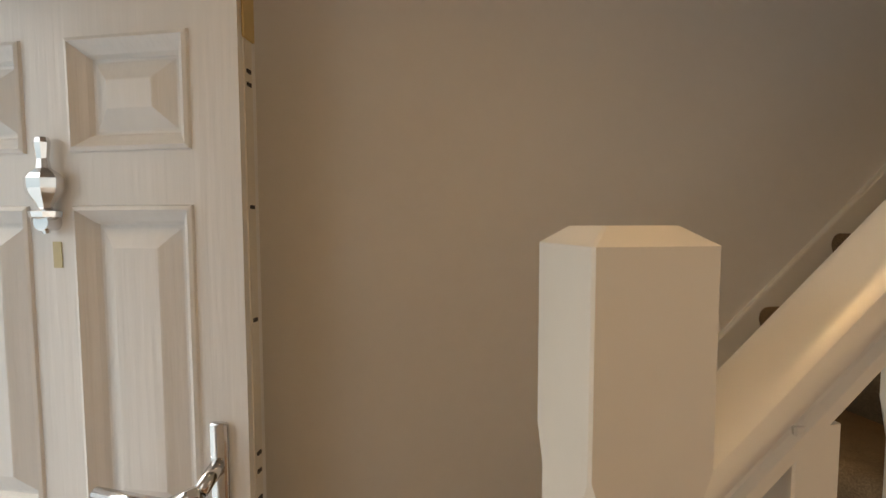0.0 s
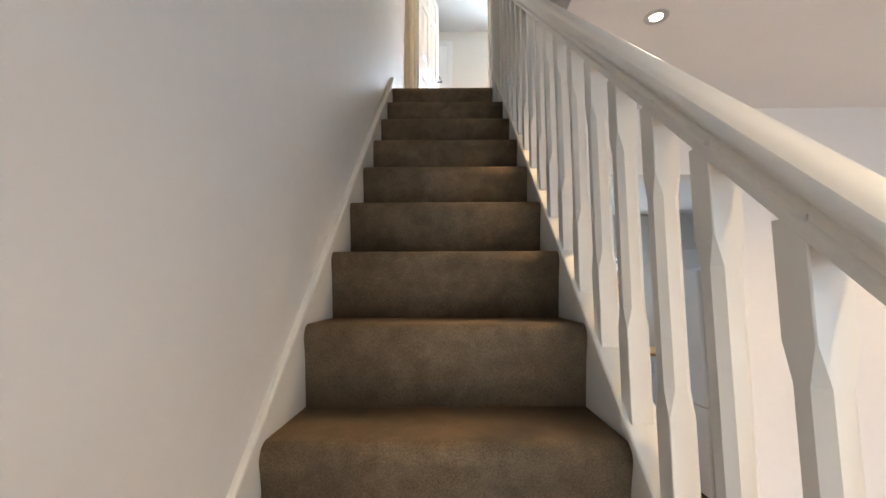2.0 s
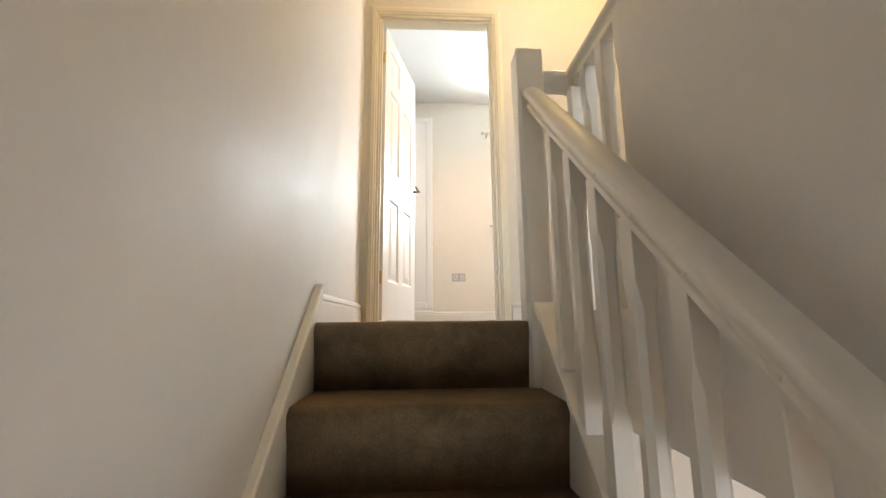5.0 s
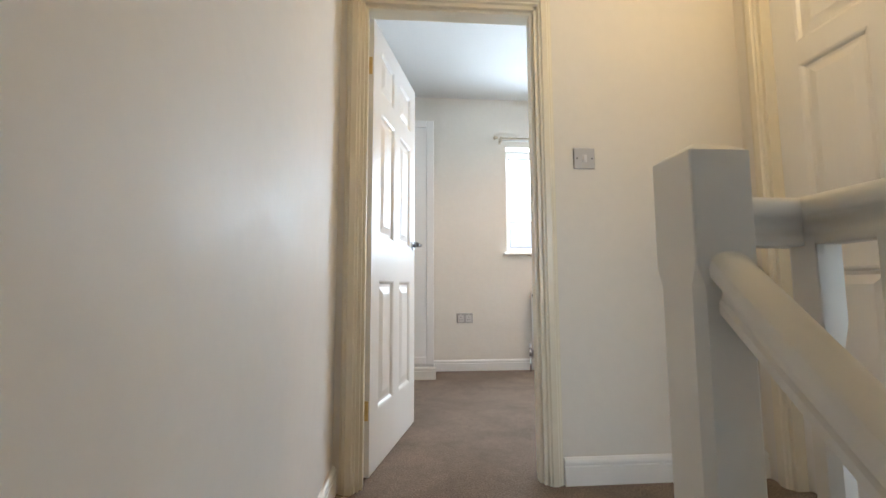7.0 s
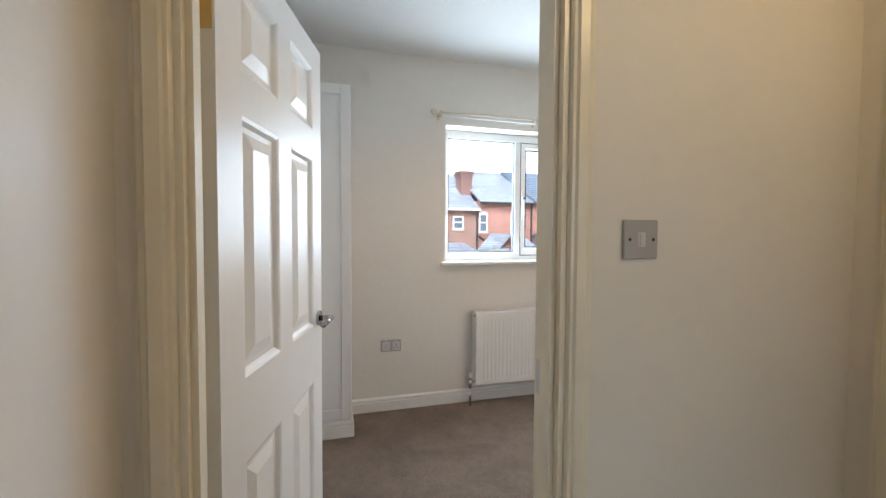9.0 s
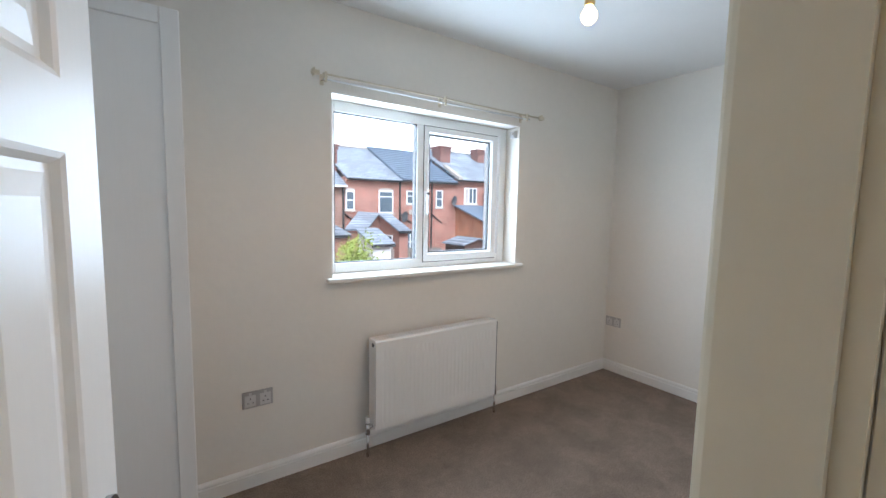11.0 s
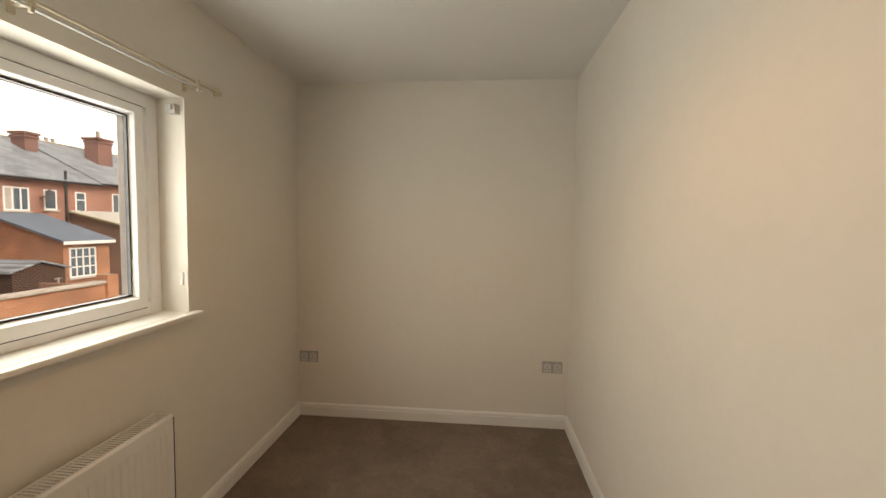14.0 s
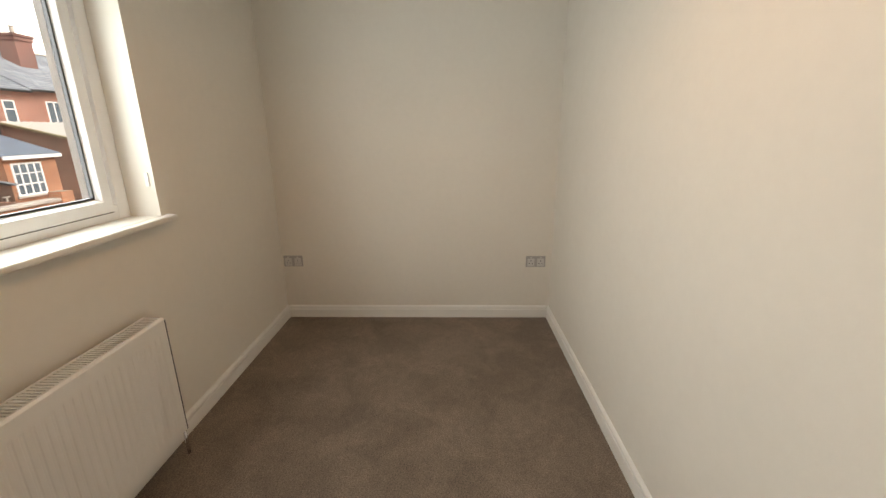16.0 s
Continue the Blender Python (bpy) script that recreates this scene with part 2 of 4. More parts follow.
def part(name, bm, material, parent, label="", smooth=False):
    ob = mesh_ob(name, bm, material, smooth)
    ob.parent = parent
    if label:
        tagged(ob, label)
    return ob


def setting(name, bm, material, label, category):
    return tagged(mesh_ob(name, bm, material), label, category, kind="structure")


def thing(name, label, category, group=""):
    return tagged(new(name), label, category, group)


def wall_with_holes(along, a0, a1, z0, z1, t0, t1, holes):
    """Boxes of a wall between a0 and a1 along x or y, thickness t0 to t1, around openings (h0, h1, hz0, hz1)."""
    bm = bmesh.new()

    def put(u0, u1, w0, w1):
        if u1 - u0 > 1e-4 and w1 - w0 > 1e-4:
            if along == "x":
                add_box(bm, u0, u1, t0, t1, w0, w1)
            else:
                add_box(bm, t0, t1, u0, u1, w0, w1)
    u = a0
    for h0, h1, hz0, hz1 in sorted(holes):
        put(u, h0, z0, z1)
        put(h0, h1, z0, hz0)
        put(h0, h1, hz1, z1)
        u = h1
    put(u, a1, z0, z1)
    return bm


# ---- structure ----
RISE, GOING, TOP = 0.2, 0.22, 3.0
CL, CU = 2.75, 5.53            # ceilings below and above
FRONT, BACK = -4.05, 3.217
ENDX = 3.766                   # end wall of the bedroom
DY0, DY1 = 1.062, 1.171        # partition between landing and bedroom
WX0, WX1, WZ0, WZ1 = 1.164, 2.571, 4.06, 5.062
SIDE = 4.6
PW = 0.017                     # the party wall leans out of line towards the street


def line(y):
    """Height of the nosing line over y."""
    return TOP + y * RISE / GOING


setting("wall_party", prism([(-0.12, FRONT - 0.25), (0.0, FRONT - 0.25), (0.0, FRONT), (PW, FRONT + 0.1), (PW, -1.8), (0.0, -0.3), (0.0, BACK + 0.28), (-0.12, BACK + 0.28)], "z", -0.1, CU + 0.1), PAINT, "white painted plaster party wall along the staircase", "wall")
# The second opening is for an assumed lounge window, never in view.
setting("wall_front", wall_with_holes("x", 0, SIDE, -0.1, TOP - 0.12, FRONT - 0.25, FRONT, [(0.09, 0.95, 0, 2.03), (2.0, 4.0, 0.8, 2.2)]), PAINT, "painted front wall with the entrance opening", "wall")
# Unseen opening, assumed so that daylight can reach the landing.
setting("wall_front_upper", wall_with_holes("x", 0, SIDE, TOP - 0.12, CU + 0.1, FRONT - 0.25, FRONT, [(1.4, 3.2, 3.9, 5.1)]), PAINT, "painted upper front wall with an assumed window opening", "wall")
setting("wall_far_side", boxes((SIDE, SIDE + 0.12, FRONT - 0.25, BACK + 0.28, -0.1, CU + 0.1)), PAINT, "painted side wall of the lounge", "wall")
setting("ceiling_front_bedroom", boxes((0.93, SIDE, FRONT, -0.37, CU, CU + 0.1)), CEIL, "white ceiling of the assumed front bedroom", "ceiling")
setting("ceiling_lounge", boxes((0.93, SIDE, FRONT, -0.2, CL, TOP - 0.12), (0, 0.93, FRONT, -3.17, CL, TOP - 0.12), (0.84, 0.93, -0.37, -0.2, CL, TOP - 0.12)), CEIL, "white plaster lounge ceiling with a stairwell opening", "ceiling")
setting("wall_lounge_back", wall_with_holes("x", 0.84, SIDE, 0, CL, -0.2, -0.08, [(1.0, 1.95, 0, 2.35)]), PAINT, "painted wall with a wide opening to the kitchen", "wall")
setting("wall_kitchen_side", boxes((0.75, 0.84, -0.2, BACK, 0, CL)), PAINT, "painted kitchen side wall under the landing", "wall")
setting("ceiling_kitchen", boxes((0.75, SIDE, -0.2, BACK, CL, TOP - 0.12)), CEIL, "white kitchen ceiling", "ceiling")
setting("floor_landing", boxes((0, 1.8, 0.03, 1.11, TOP - 0.12, TOP), (0.84, 1.8, -0.37, 0.03, TOP - 0.12, TOP)), CARPET, "grey brown carpet on the landing", "floor")
setting("floor_bedroom", boxes((0, ENDX, 1.11, BACK, TOP - 0.12, TOP)), CARPET, "grey brown fitted carpet in the bedroom", "floor")
setting("wall_stairwell", boxes((0.84, 0.93, -3.17, -0.37, CL, CU)), PAINT, "painted stairwell partition above the lounge ceiling", "wall")
setting("wall_stairwell_front", boxes((0, 0.84, -3.29, -3.17, TOP - 0.12, CU)), PAINT, "painted wall over the foot of the stairs", "wall")
# Doorway is out of view, opened to let the added landing daylight through.
setting("wall_landing_side", wall_with_holes("x", 0.93, SIDE, TOP - 0.12, CU, -0.49, -0.37, [(0.99, 1.62, TOP, TOP + 1.97)]), PAINT, "painted partition with an assumed open doorway to the front bedroom", "wall")
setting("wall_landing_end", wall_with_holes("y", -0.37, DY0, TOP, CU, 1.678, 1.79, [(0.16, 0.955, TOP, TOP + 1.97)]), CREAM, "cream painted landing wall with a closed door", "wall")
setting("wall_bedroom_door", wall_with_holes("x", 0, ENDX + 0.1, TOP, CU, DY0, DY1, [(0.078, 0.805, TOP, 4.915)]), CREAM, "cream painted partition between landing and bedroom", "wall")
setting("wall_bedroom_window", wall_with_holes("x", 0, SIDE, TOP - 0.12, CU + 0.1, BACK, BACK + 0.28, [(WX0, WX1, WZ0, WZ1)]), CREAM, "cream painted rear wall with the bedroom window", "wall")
setting("wall_kitchen_window", wall_with_holes("x", 0, SIDE, -0.1, TOP - 0.12, BACK, BACK + 0.28, [(1.95, 3.02, 0.95, 2.2)]), PAINT, "painted rear wall with the kitchen window", "wall")
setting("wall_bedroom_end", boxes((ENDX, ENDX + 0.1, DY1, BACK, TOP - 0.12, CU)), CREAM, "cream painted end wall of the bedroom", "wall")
setting("ceiling_bedroom", boxes((0, ENDX + 0.1, 1.11, BACK, CU, CU + 0.1)), CEIL, "white plaster bedroom ceiling", "ceiling")
setting("ceiling_landing", boxes((0, 1.79, -3.29, 1.11, CU, CU + 0.1)), CEIL, "white plaster landing ceiling", "ceiling")

# ---- staircase ----
stairs = thing("staircase", "steep straight staircase with fitted brown carpet and white strings", "staircase")
SX0, SX1 = 0.03, 0.71
for j in range(15):
    y, z = -GOING * j, TOP - RISE * j
    back = y + GOING + 0.03 if j else y + 0.03
    nose = [(y + 0.022 - 0.026 * math.sin(radians(a)), z - 0.03 + 0.03 * math.cos(radians(a))) for a in range(0, 121, 15)]
    pts = [(y + 0.026, z - RISE), (y + 0.010, z - 0.085)] + nose[::-1] + [(back, z), (back, z - RISE)]
    part("step", prism(pts, "x", SX0, SX1 if j else 0.676), STAIRC, stairs, "brown cut-pile carpeted step" if j == 0 else "", smooth=True)
YB = -3.12
part("wall_string", prism([(0.10, line(0.10) + 0.032), (0.10, TOP - 0.3), (YB, line(YB) - 0.28), (YB, line(YB) + 0.032)], "x", 0.0, SX0, bevel=0.006), GLOSS, stairs)
part("outer_string", prism([(0.02, line(0.02) + 0.022), (0.02, TOP - 0.32), (-2.8, line(-2.8) - 0.30), (-2.8, line(-2.8) + 0.022)], "x", SX1, SX1 + 0.05), GLOSS, stairs)
part("spandrel", prism([(0.02, line(0.02) - 0.28), (0.02, 0.0), (-2.8, 0.0), (-2.8, line(-2.8) - 0.28)], "x", SX1 + 0.008, SX1 + 0.04), GLOSS, stairs, "white painted panelling under the stairs")

balustrade = thing("balustrade", "white painted stair balustrade with chamfered square balusters", "balustrade")
part("base_rail", prism([(0.012, line(0.012) + 0.02), (0.012, line(0.012) + 0.047), (-2.785, line(-2.785) + 0.047), (-2.785, line(-2.785) + 0.02)], "x", 0.697, 0.768, bevel=0.004), GLOSS, balustrade)


def rail_profile(w, h):
    """Outline of a moulded handrail, across and up."""
    half = [(0.31, 0), (0.33, 0.02), (0.33, 0.18), (0.31, 0.21), (0.265, 0.25), (0.245, 0.32), (0.25, 0.40), (0.28, 0.47), (0.34, 0.515), (0.43, 0.54), (0.48, 0.575), (0.50, 0.63), (0.50, 0.70),
            (0.485, 0.78), (0.445, 0.86), (0.36, 0.93), (0.25, 0.975), (0.12, 0.995)]
    return [(u * w, v * h) for u, v in half] + [(0.0, h)] + [(-u * w, v * h) for u, v in half[::-1]]


def sweep(profile, p, q):
    """A straight rail from p to q, its profile upright."""
    bm = bmesh.new()
    p, q = Vector(p), Vector(q)
    side = (q - p).cross(Vector((0, 0, 1))).normalized()
    rings = [[bm.verts.new(c + side * u + Vector((0, 0, w))) for u, w in profile] for c in (p, q)]
    n = len(profile)
    for i in range(n):
        bm.faces.new((rings[0][i], rings[0][(i + 1) % n], rings[1][(i + 1) % n], rings[1][i]))
    for c in (p, q):
        bm.faces.new([bm.verts.new(c + side * u + Vector((0, 0, w))) for u, w in profile])
    bmesh.ops.recalc_face_normals(bm, faces=bm.faces)
    return bm


RX = 0.728
part("handrail", sweep(rail_profile(0.066, 0.087), (RX, -2.785, line(-2.785) + 0.692), (RX, 0.012, line(0.012) + 0.692)), GLOSS, balustrade, smooth=True).data.set_sharp_from_angle(angle=radians(24))


def baluster(x, y, z0, z1, w=0.041):
    """A square baluster with chamfered middle and square blocks at both ends."""
    bm = bmesh.new()
    h = w / 2
    c = w * 0.27
    zs = [(z0, 0), (z0 + 0.17, 0), (z0 + 0.21, c), (z1 - 0.16, c), (z1 - 0.12, 0), (z1, 0)]
    rings = []
    for z, k in zs:
        k = max(k, 0.0015)
        pts = [(-h + k, -h), (h - k, -h), (h, -h + k), (h, h - k), (h - k, h), (-h + k, h), (-h, h - k), (-h, -h + k)]
        rings.append([bm.verts.new((x + a, y + b, z)) for a, b in pts])
    for a, b in zip(rings, rings[1:]):
        for i in range(8):
            bm.faces.new((a[i], a[(i + 1) % 8], b[(i + 1) % 8], b[i]))
    bm.faces.new(rings[0][::-1])
    bm.faces.new(rings[-1])
    return bm


for i in range(20):
    y = -0.1735 - 0.1315 * i
    part("baluster", baluster(RX, y, line(y) + 0.03, line(y) + 0.70), GLOSS, balustrade)


def newel(x0, y0, z0, ztop, zshoulder, w=0.09):
    """A square post with a chamfered flat cap and a chamfered shaft below its head."""
    bm = bmesh.new()
    h = w / 2
    cx, cy = x0 + h, y0 + h
    rings = []
    for z, hw, k in ((z0, h, 0.012), (zshoulder - 0.03, h, 0.012), (zshoulder, h + 0.0005, 0.002), (ztop, h + 0.0005, 0.002), (ztop + 0.013, h * 0.62, 0.002)):
        pts = [(-hw + k, -hw), (hw - k, -hw), (hw, -hw + k), (hw, hw - k), (hw - k, hw), (-hw + k, hw), (-hw, hw - k), (-hw, -hw + k)]
        rings.append([bm.verts.new((cx + a, cy + b, z)) for a, b in pts])
    for a, b in zip(rings, rings[1:]):
        for i in range(8):
            bm.faces.new((a[i], a[(i + 1) % 8], b[(i + 1) % 8], b[i]))
    bm.faces.new(rings[0][::-1])
    bm.faces.new(rings[-1])
    return bm


part("newel_post", newel(0.690, -2.873, 0.2, 1.41, 1.262, 0.087), GLOSS, balustrade)
part("newel_post", newel(0.677, 0.012, 2.6, 3.935, 3.77), GLOSS, balustrade)

gallery = thing("landing_balustrade", "short white painted balustrade guarding the landing edge", "balustrade")
UX = 0.885
part("handrail", sweep(rail_profile(0.062, 0.075), (0.767, 0.057, 3.80), (UX + 0.028, 0.057, 3.80)), GLOSS, gallery, smooth=True)
part("handrail", sweep(rail_profile(0.062, 0.075), (UX, 0.088, 3.801), (UX, -0.37, 3.801)), GLOSS, gallery, smooth=True)
part("base_rail", boxes((UX - 0.035, UX + 0.035, -0.37, 0.088, TOP, TOP + 0.028), (0.767, UX - 0.035, 0.03, 0.088, TOP, TOP + 0.028)), GLOSS, gallery)
for k in range(4):
    part("baluster", baluster(UX, 0.04 - 0.118 * k, TOP + 0.028, 3.81), GLOSS, gallery)
setting("trim_landing_edge", boxes((0.72, 0.84, 0.0, 0.03, CL, TOP - 0.004), (0.826, 0.838, -0.37, -0.002, CL, TOP + 0.002)), GLOSS, "white painted fascia at the landing edge", "trim")


# ---- doors ----
def door_leaf(owner, w, h, t, panels, recess=0.012, paint=DOORW, bolection=False):
    """A panelled leaf in the plane y = 0, from x = 0 (hinge) to w, with raised panels on both faces: a frame of bars and fielded panels."""
    bm = bmesh.new()
    xs = sorted({0, w, *[p[0] for p in panels], *[p[1] for p in panels]})
    zs = sorted({0, h, *[p[2] for p in panels], *[p[3] for p in panels]})

    def inside(x, z):
        return any(p[0] < x < p[1] and p[2] < z < p[3] for p in panels)
    for a, b in zip(xs, xs[1:]):
        for c, d in zip(zs, zs[1:]):
            if not inside((a + b) / 2, (c + d) / 2):
                add_box(bm, a, b, -t, 0, c, d)
    bmesh.ops.remove_doubles(bm, verts=bm.verts, dist=1e-5)
    leaf = part("leaf", bm, paint, owner)
    for x0, x1, z0, z1 in panels:
        pb = bmesh.new()
        for s, yf in ((1, 0.0), (-1, -t)):
            def ring(inset, depth):
                y = yf - s * depth
                return [pb.verts.new(c) for c in ((x0 + inset, y, z0 + inset), (x1 - inset, y, z0 + inset), (x1 - inset, y, z1 - inset), (x0 + inset, y, z1 - inset))]
            rings = [ring(0, 0), ring(0.008, 0.003), ring(0.016, recess), ring(0.028, recess), ring(0.055, 0.004), ring(0.058, 0.003)]
            if bolection:
                rings = [ring(-0.004, 0), ring(-0.002, -0.004), ring(0.004, -0.006), ring(0.009, -0.001), ring(0.013, 0.003), ring(0.022, recess * 0.6), ring(0.027, recess), ring(0.032, recess), ring(0.062, 0.003), ring(0.065, 0.002)]
            for a, b in zip(rings, rings[1:]):
                for i in range(4):
                    f = (a[i], a[(i + 1) % 4], b[(i + 1) % 4], b[i])
                    pb.faces.new(f if s > 0 else f[::-1])
            pb.faces.new(rings[-1] if s > 0 else rings[-1][::-1])
        bmesh.ops.recalc_face_normals(pb, faces=pb.faces)
        part("panel", pb, paint, owner)
    return leaf


def six_panels(w, h):
    st, mid = 0.105, 0.095
    a, b = st, (w - mid) / 2
    c, d = (w + mid) / 2, w - st
    rows = ((0.20, 0.80), (0.96, 1.56), (1.645, h - 0.115))
    return [(p, q, z0, z1) for z0, z1 in rows for p, q in ((a, b), (c, d))]


def lever(owner, x, z, side, t, direction):
    """A round rose and a lever on one face; direction is the way along x that the lever points."""
    y = 0.0 if side > 0 else -t
    part("rose", cyl((x, y, z), (x, y + side * 0.009, z), 0.026, seg=24), LEVERC, owner, "chrome round rose", smooth=False)
    bm = cyl((x, y, z), (x, y + side * 0.045, z), 0.010)
    add_cyl(bm, (x - direction * 0.008, y + side * 0.045, z), (x + direction * 0.11, y + side * 0.048, z), 0.0095)
    part("lever", bm, LEVERC, owner, "chrome lever handle", smooth=True)


bedroom_door = tagged(new("door_bedroom"), "white six-panel moulded door standing open into the bedroom", "door", kind="structure")
DW, DH, DT = 0.69, 1.885, 0.032
door_leaf(bedroom_door, DW, DH, DT, [(p, q, z0, z1) for z0, z1 in ((0.23, 0.765), (0.95, 1.508), (1.602, 1.80)) for p, q in ((0.10, 0.303), (0.395, 0.597))])
lever(bedroom_door, DW - 0.045, 0.968, 1, DT, -1)
lever(bedroom_door, DW - 0.045, 0.968, -1, DT, -1)
for z in (0.25, 1.675):
    part("hinge", boxes((-0.0025, 0.001, -DT + 0.005, -0.002, z - 0.038, z + 0.038), (-0.008, 0.0, -0.002, 0.006, z - 0.038, z + 0.038), bevel=0.001), BRASS, bedroom_door, "brass butt hinge")
bedroom_door.matrix_world = pose(0.0905, 1.1685, TOP + 0.008, 0, 0, 75.0)

landing_door = tagged(new("door_landing"), "closed white six-panel door beside the landing", "door", kind="structure")
door_leaf(landing_door, 0.775, 1.95, 0.036, six_panels(0.775, 1.95))
lever(landing_door, 0.055, 0.98, 1, 0.036, 1)
landing_door.matrix_world = pose(1.725, 0.17, TOP + 0.006, 0, 0, 90)


def casing(name, x0, x1, z0, z1, w, label, m, depth=0.018):
    """A moulded architrave round an opening in the plane y = 0, standing towards -y."""
    ob = tagged(new(name), label, "door frame", kind="structure")
    prof = [(0, 0), (0.004, -depth * 0.55), (w * 0.18, -depth * 0.6), (w * 0.25, -depth * 0.95), (w * 0.62, -depth), (w * 0.7, -depth * 0.7), (w * 0.84, -depth * 0.62),
            (w * 0.9, -depth * 0.35), (w, -depth * 0.3), (w, 0)]

    def side(xin, sgn):
        bm = bmesh.new()
        rings = [[bm.verts.new((xin + sgn * u, v, z0)) for u, v in prof], [bm.verts.new((xin + sgn * u, v, z1 + u)) for u, v in prof]]
        n = len(prof)
        for i in range(n):
            bm.faces.new((rings[0][i], rings[0][(i + 1) % n], rings[1][(i + 1) % n], rings[1][i]))
        bm.faces.new(rings[0])
        bm.faces.new(rings[1])
        bmesh.ops.recalc_face_normals(bm, faces=bm.faces)
        return bm
    part("jamb_architrave", side(x0, -1), FRAMEW, ob)
    part("jamb_architrave", side(x1, 1), FRAMEW, ob)
    bm = bmesh.new()
    rings = [[bm.verts.new((x0 - u, v, z1 + u)) for u, v in prof], [bm.verts.new((x1 + u, v, z1 + u)) for u, v in prof]]
    n = len(prof)
    for i in range(n):
        bm.faces.new((rings[0][i], rings[0][(i + 1) % n], rings[1][(i + 1) % n], rings[1][i]))
    bm.faces.new(rings[0])
    bm.faces.new(rings[1])
    bmesh.ops.recalc_face_normals(bm, faces=bm.faces)
    part("head_architrave", bm, FRAMEW, ob)
    ob.matrix_world = m
    return ob


frame_1 = casing("door_frame_bedroom", 0.082, 0.801, TOP, 4.911, 0.058, "white moulded architrave round the bedroom door", pose(0, DY0, 0))
part("lining", boxes((0.066, 0.094, 0.002, DY1 - DY0 - 0.002, TOP, 4.911), (0.789, 0.817, 0.002, DY1 - DY0 - 0.002, TOP, 4.911), (0.066, 0.817, 0.002, DY1 - DY0 - 0.002, 4.897, 4.925)), FRAMEW, frame_1)
part("door_stop", boxes((0.094, 0.106, 0.02, 0.062, TOP, 4.897), (0.777, 0.789, 0.02, 0.062, TOP, 4.897), (0.106, 0.777, 0.02, 0.062, 4.885, 4.897)), FRAMEW, frame_1)
part("strike_plate", boxes((0.7865, 0.790, 0.066, 0.096, TOP + 0.90, TOP + 0.98)), SATIN, frame_1, "satin metal strike plate")
frame_1b = casing("door_frame_bedroom_inside", 0.082, 0.801, TOP, 4.911, 0.058, "white moulded architrave inside the bedroom", pose(0.883, DY1, 0, 0, 0, 180))
frame_2 = casing("door_frame_landing", 0.165, 0.95, TOP, TOP + 1.965, 0.058, "white moulded architrave round the landing door", pose(1.678, 1.115, 0, 0, 0, -90))
part("lining", boxes((0.15, 0.178, 0.002, 0.108, TOP, TOP + 1.965), (0.937, 0.965, 0.002, 0.108, TOP, TOP + 1.965), (0.15, 0.965, 0.002, 0.108, TOP + 1.952, TOP + 1.98)), FRAMEW, frame_2)

# ---- front door ----
front_door = tagged(new("door_front"), "white woodgrain panelled front door standing open", "door", kind="structure")
FW = 0.85
pan = [(p, q, z0, z1) for z0, z1 in ((0.22, 0.82), (0.90, 1.433), (1.526, 1.70)) for p, q in ((FW - 0.62, FW - 0.386), (FW - 0.295, FW - 0.085))]
door_leaf(front_door, FW, 1.94, 0.044, pan, recess=0.017, paint=WOODGRAIN, bolection=True)
plate = part("handle_plate", boxes((FW - 0.062, FW - 0.030, -0.056, -0.044, 0.86, 1.095), bevel=0.006, seg=3), CHROME, front_door, "polished chrome backplate", smooth=True)
bm = cyl((FW - 0.046, -0.05, 1.03), (FW - 0.046, -0.095, 1.01), 0.012)
add_cyl(bm, (FW - 0.044, -0.095, 1.012), (FW - 0.10, -0.10, 0.985), 0.011)
add_cyl(bm, (FW - 0.10, -0.10, 0.985), (FW - 0.225, -0.095, 0.992), 0.0105, 0.009)
part("lever", bm, CHROME, front_door, "polished chrome lever handle", smooth=True)
knocker = part("knocker", revolve([(0.006, 0.0), (0.009, 0.006), (0.010, 0.020), (0.027, 0.027), (0.029, 0.036), (0.013, 0.042), (0.016, 0.050), (0.030, 0.066), (0.033, 0.074), (0.034, 0.090), (0.027, 0.098), (0.014, 0.106), (0.011, 0.122), (0.015, 0.148), (0.012, 0.156), (0.006, 0.158)],
               Matrix.Translation((FW - 0.335, -0.058, 1.392)) @ Matrix.Diagonal((1.0, 0.5, 0.98, 1)) @ Matrix.Rotation(radians(22.5), 4, "Z"), 8), CHROME, front_door, "polished chrome urn door knocker")
part("striker", cyl((FW - 0.335, -0.044, 1.41), (FW - 0.335, -0.066, 1.41), 0.014), CHROME, knocker)
part("label_sticker", boxes((FW - 0.340, FW - 0.324, -0.0455, -0.044, 1.335, 1.378)), mat("yellowed_label", (0.6, 0.55, 0.35), 0.6), front_door, "faded yellow sticker")
part("lock_strip", boxes((FW, FW + 0.002, -0.032, -0.012, 0.1, 1.85)), mat("lock_strip_white", (0.7, 0.68, 0.64), 0.4), front_door, "painted metal lock strip")
for z, hgt in ((0.93, 0.03), (0.72, 0.012), (1.0, 0.006), (1.03, 0.006), (1.25, 0.006), (1.43, 0.006), (1.62, 0.006), (1.64, 0.006)):
    part("keeper", boxes((FW + 0.0015, FW + 0.004, -0.027, -0.017, z, z + hgt)), DARK, front_door, "dark lock slot")
part("top_bolt", boxes((FW + 0.001, FW + 0.006, -0.036, -0.008, 1.69, 1.77), bevel=0.002), BRASS, front_door, "worn brass hook bolt")
front_door.matrix_world = pose(0.2966 - FW * 0.28, -3.1995 - FW * 0.96, 0.02, 0, 0, math.degrees(math.atan2(0.96, 0.28)))
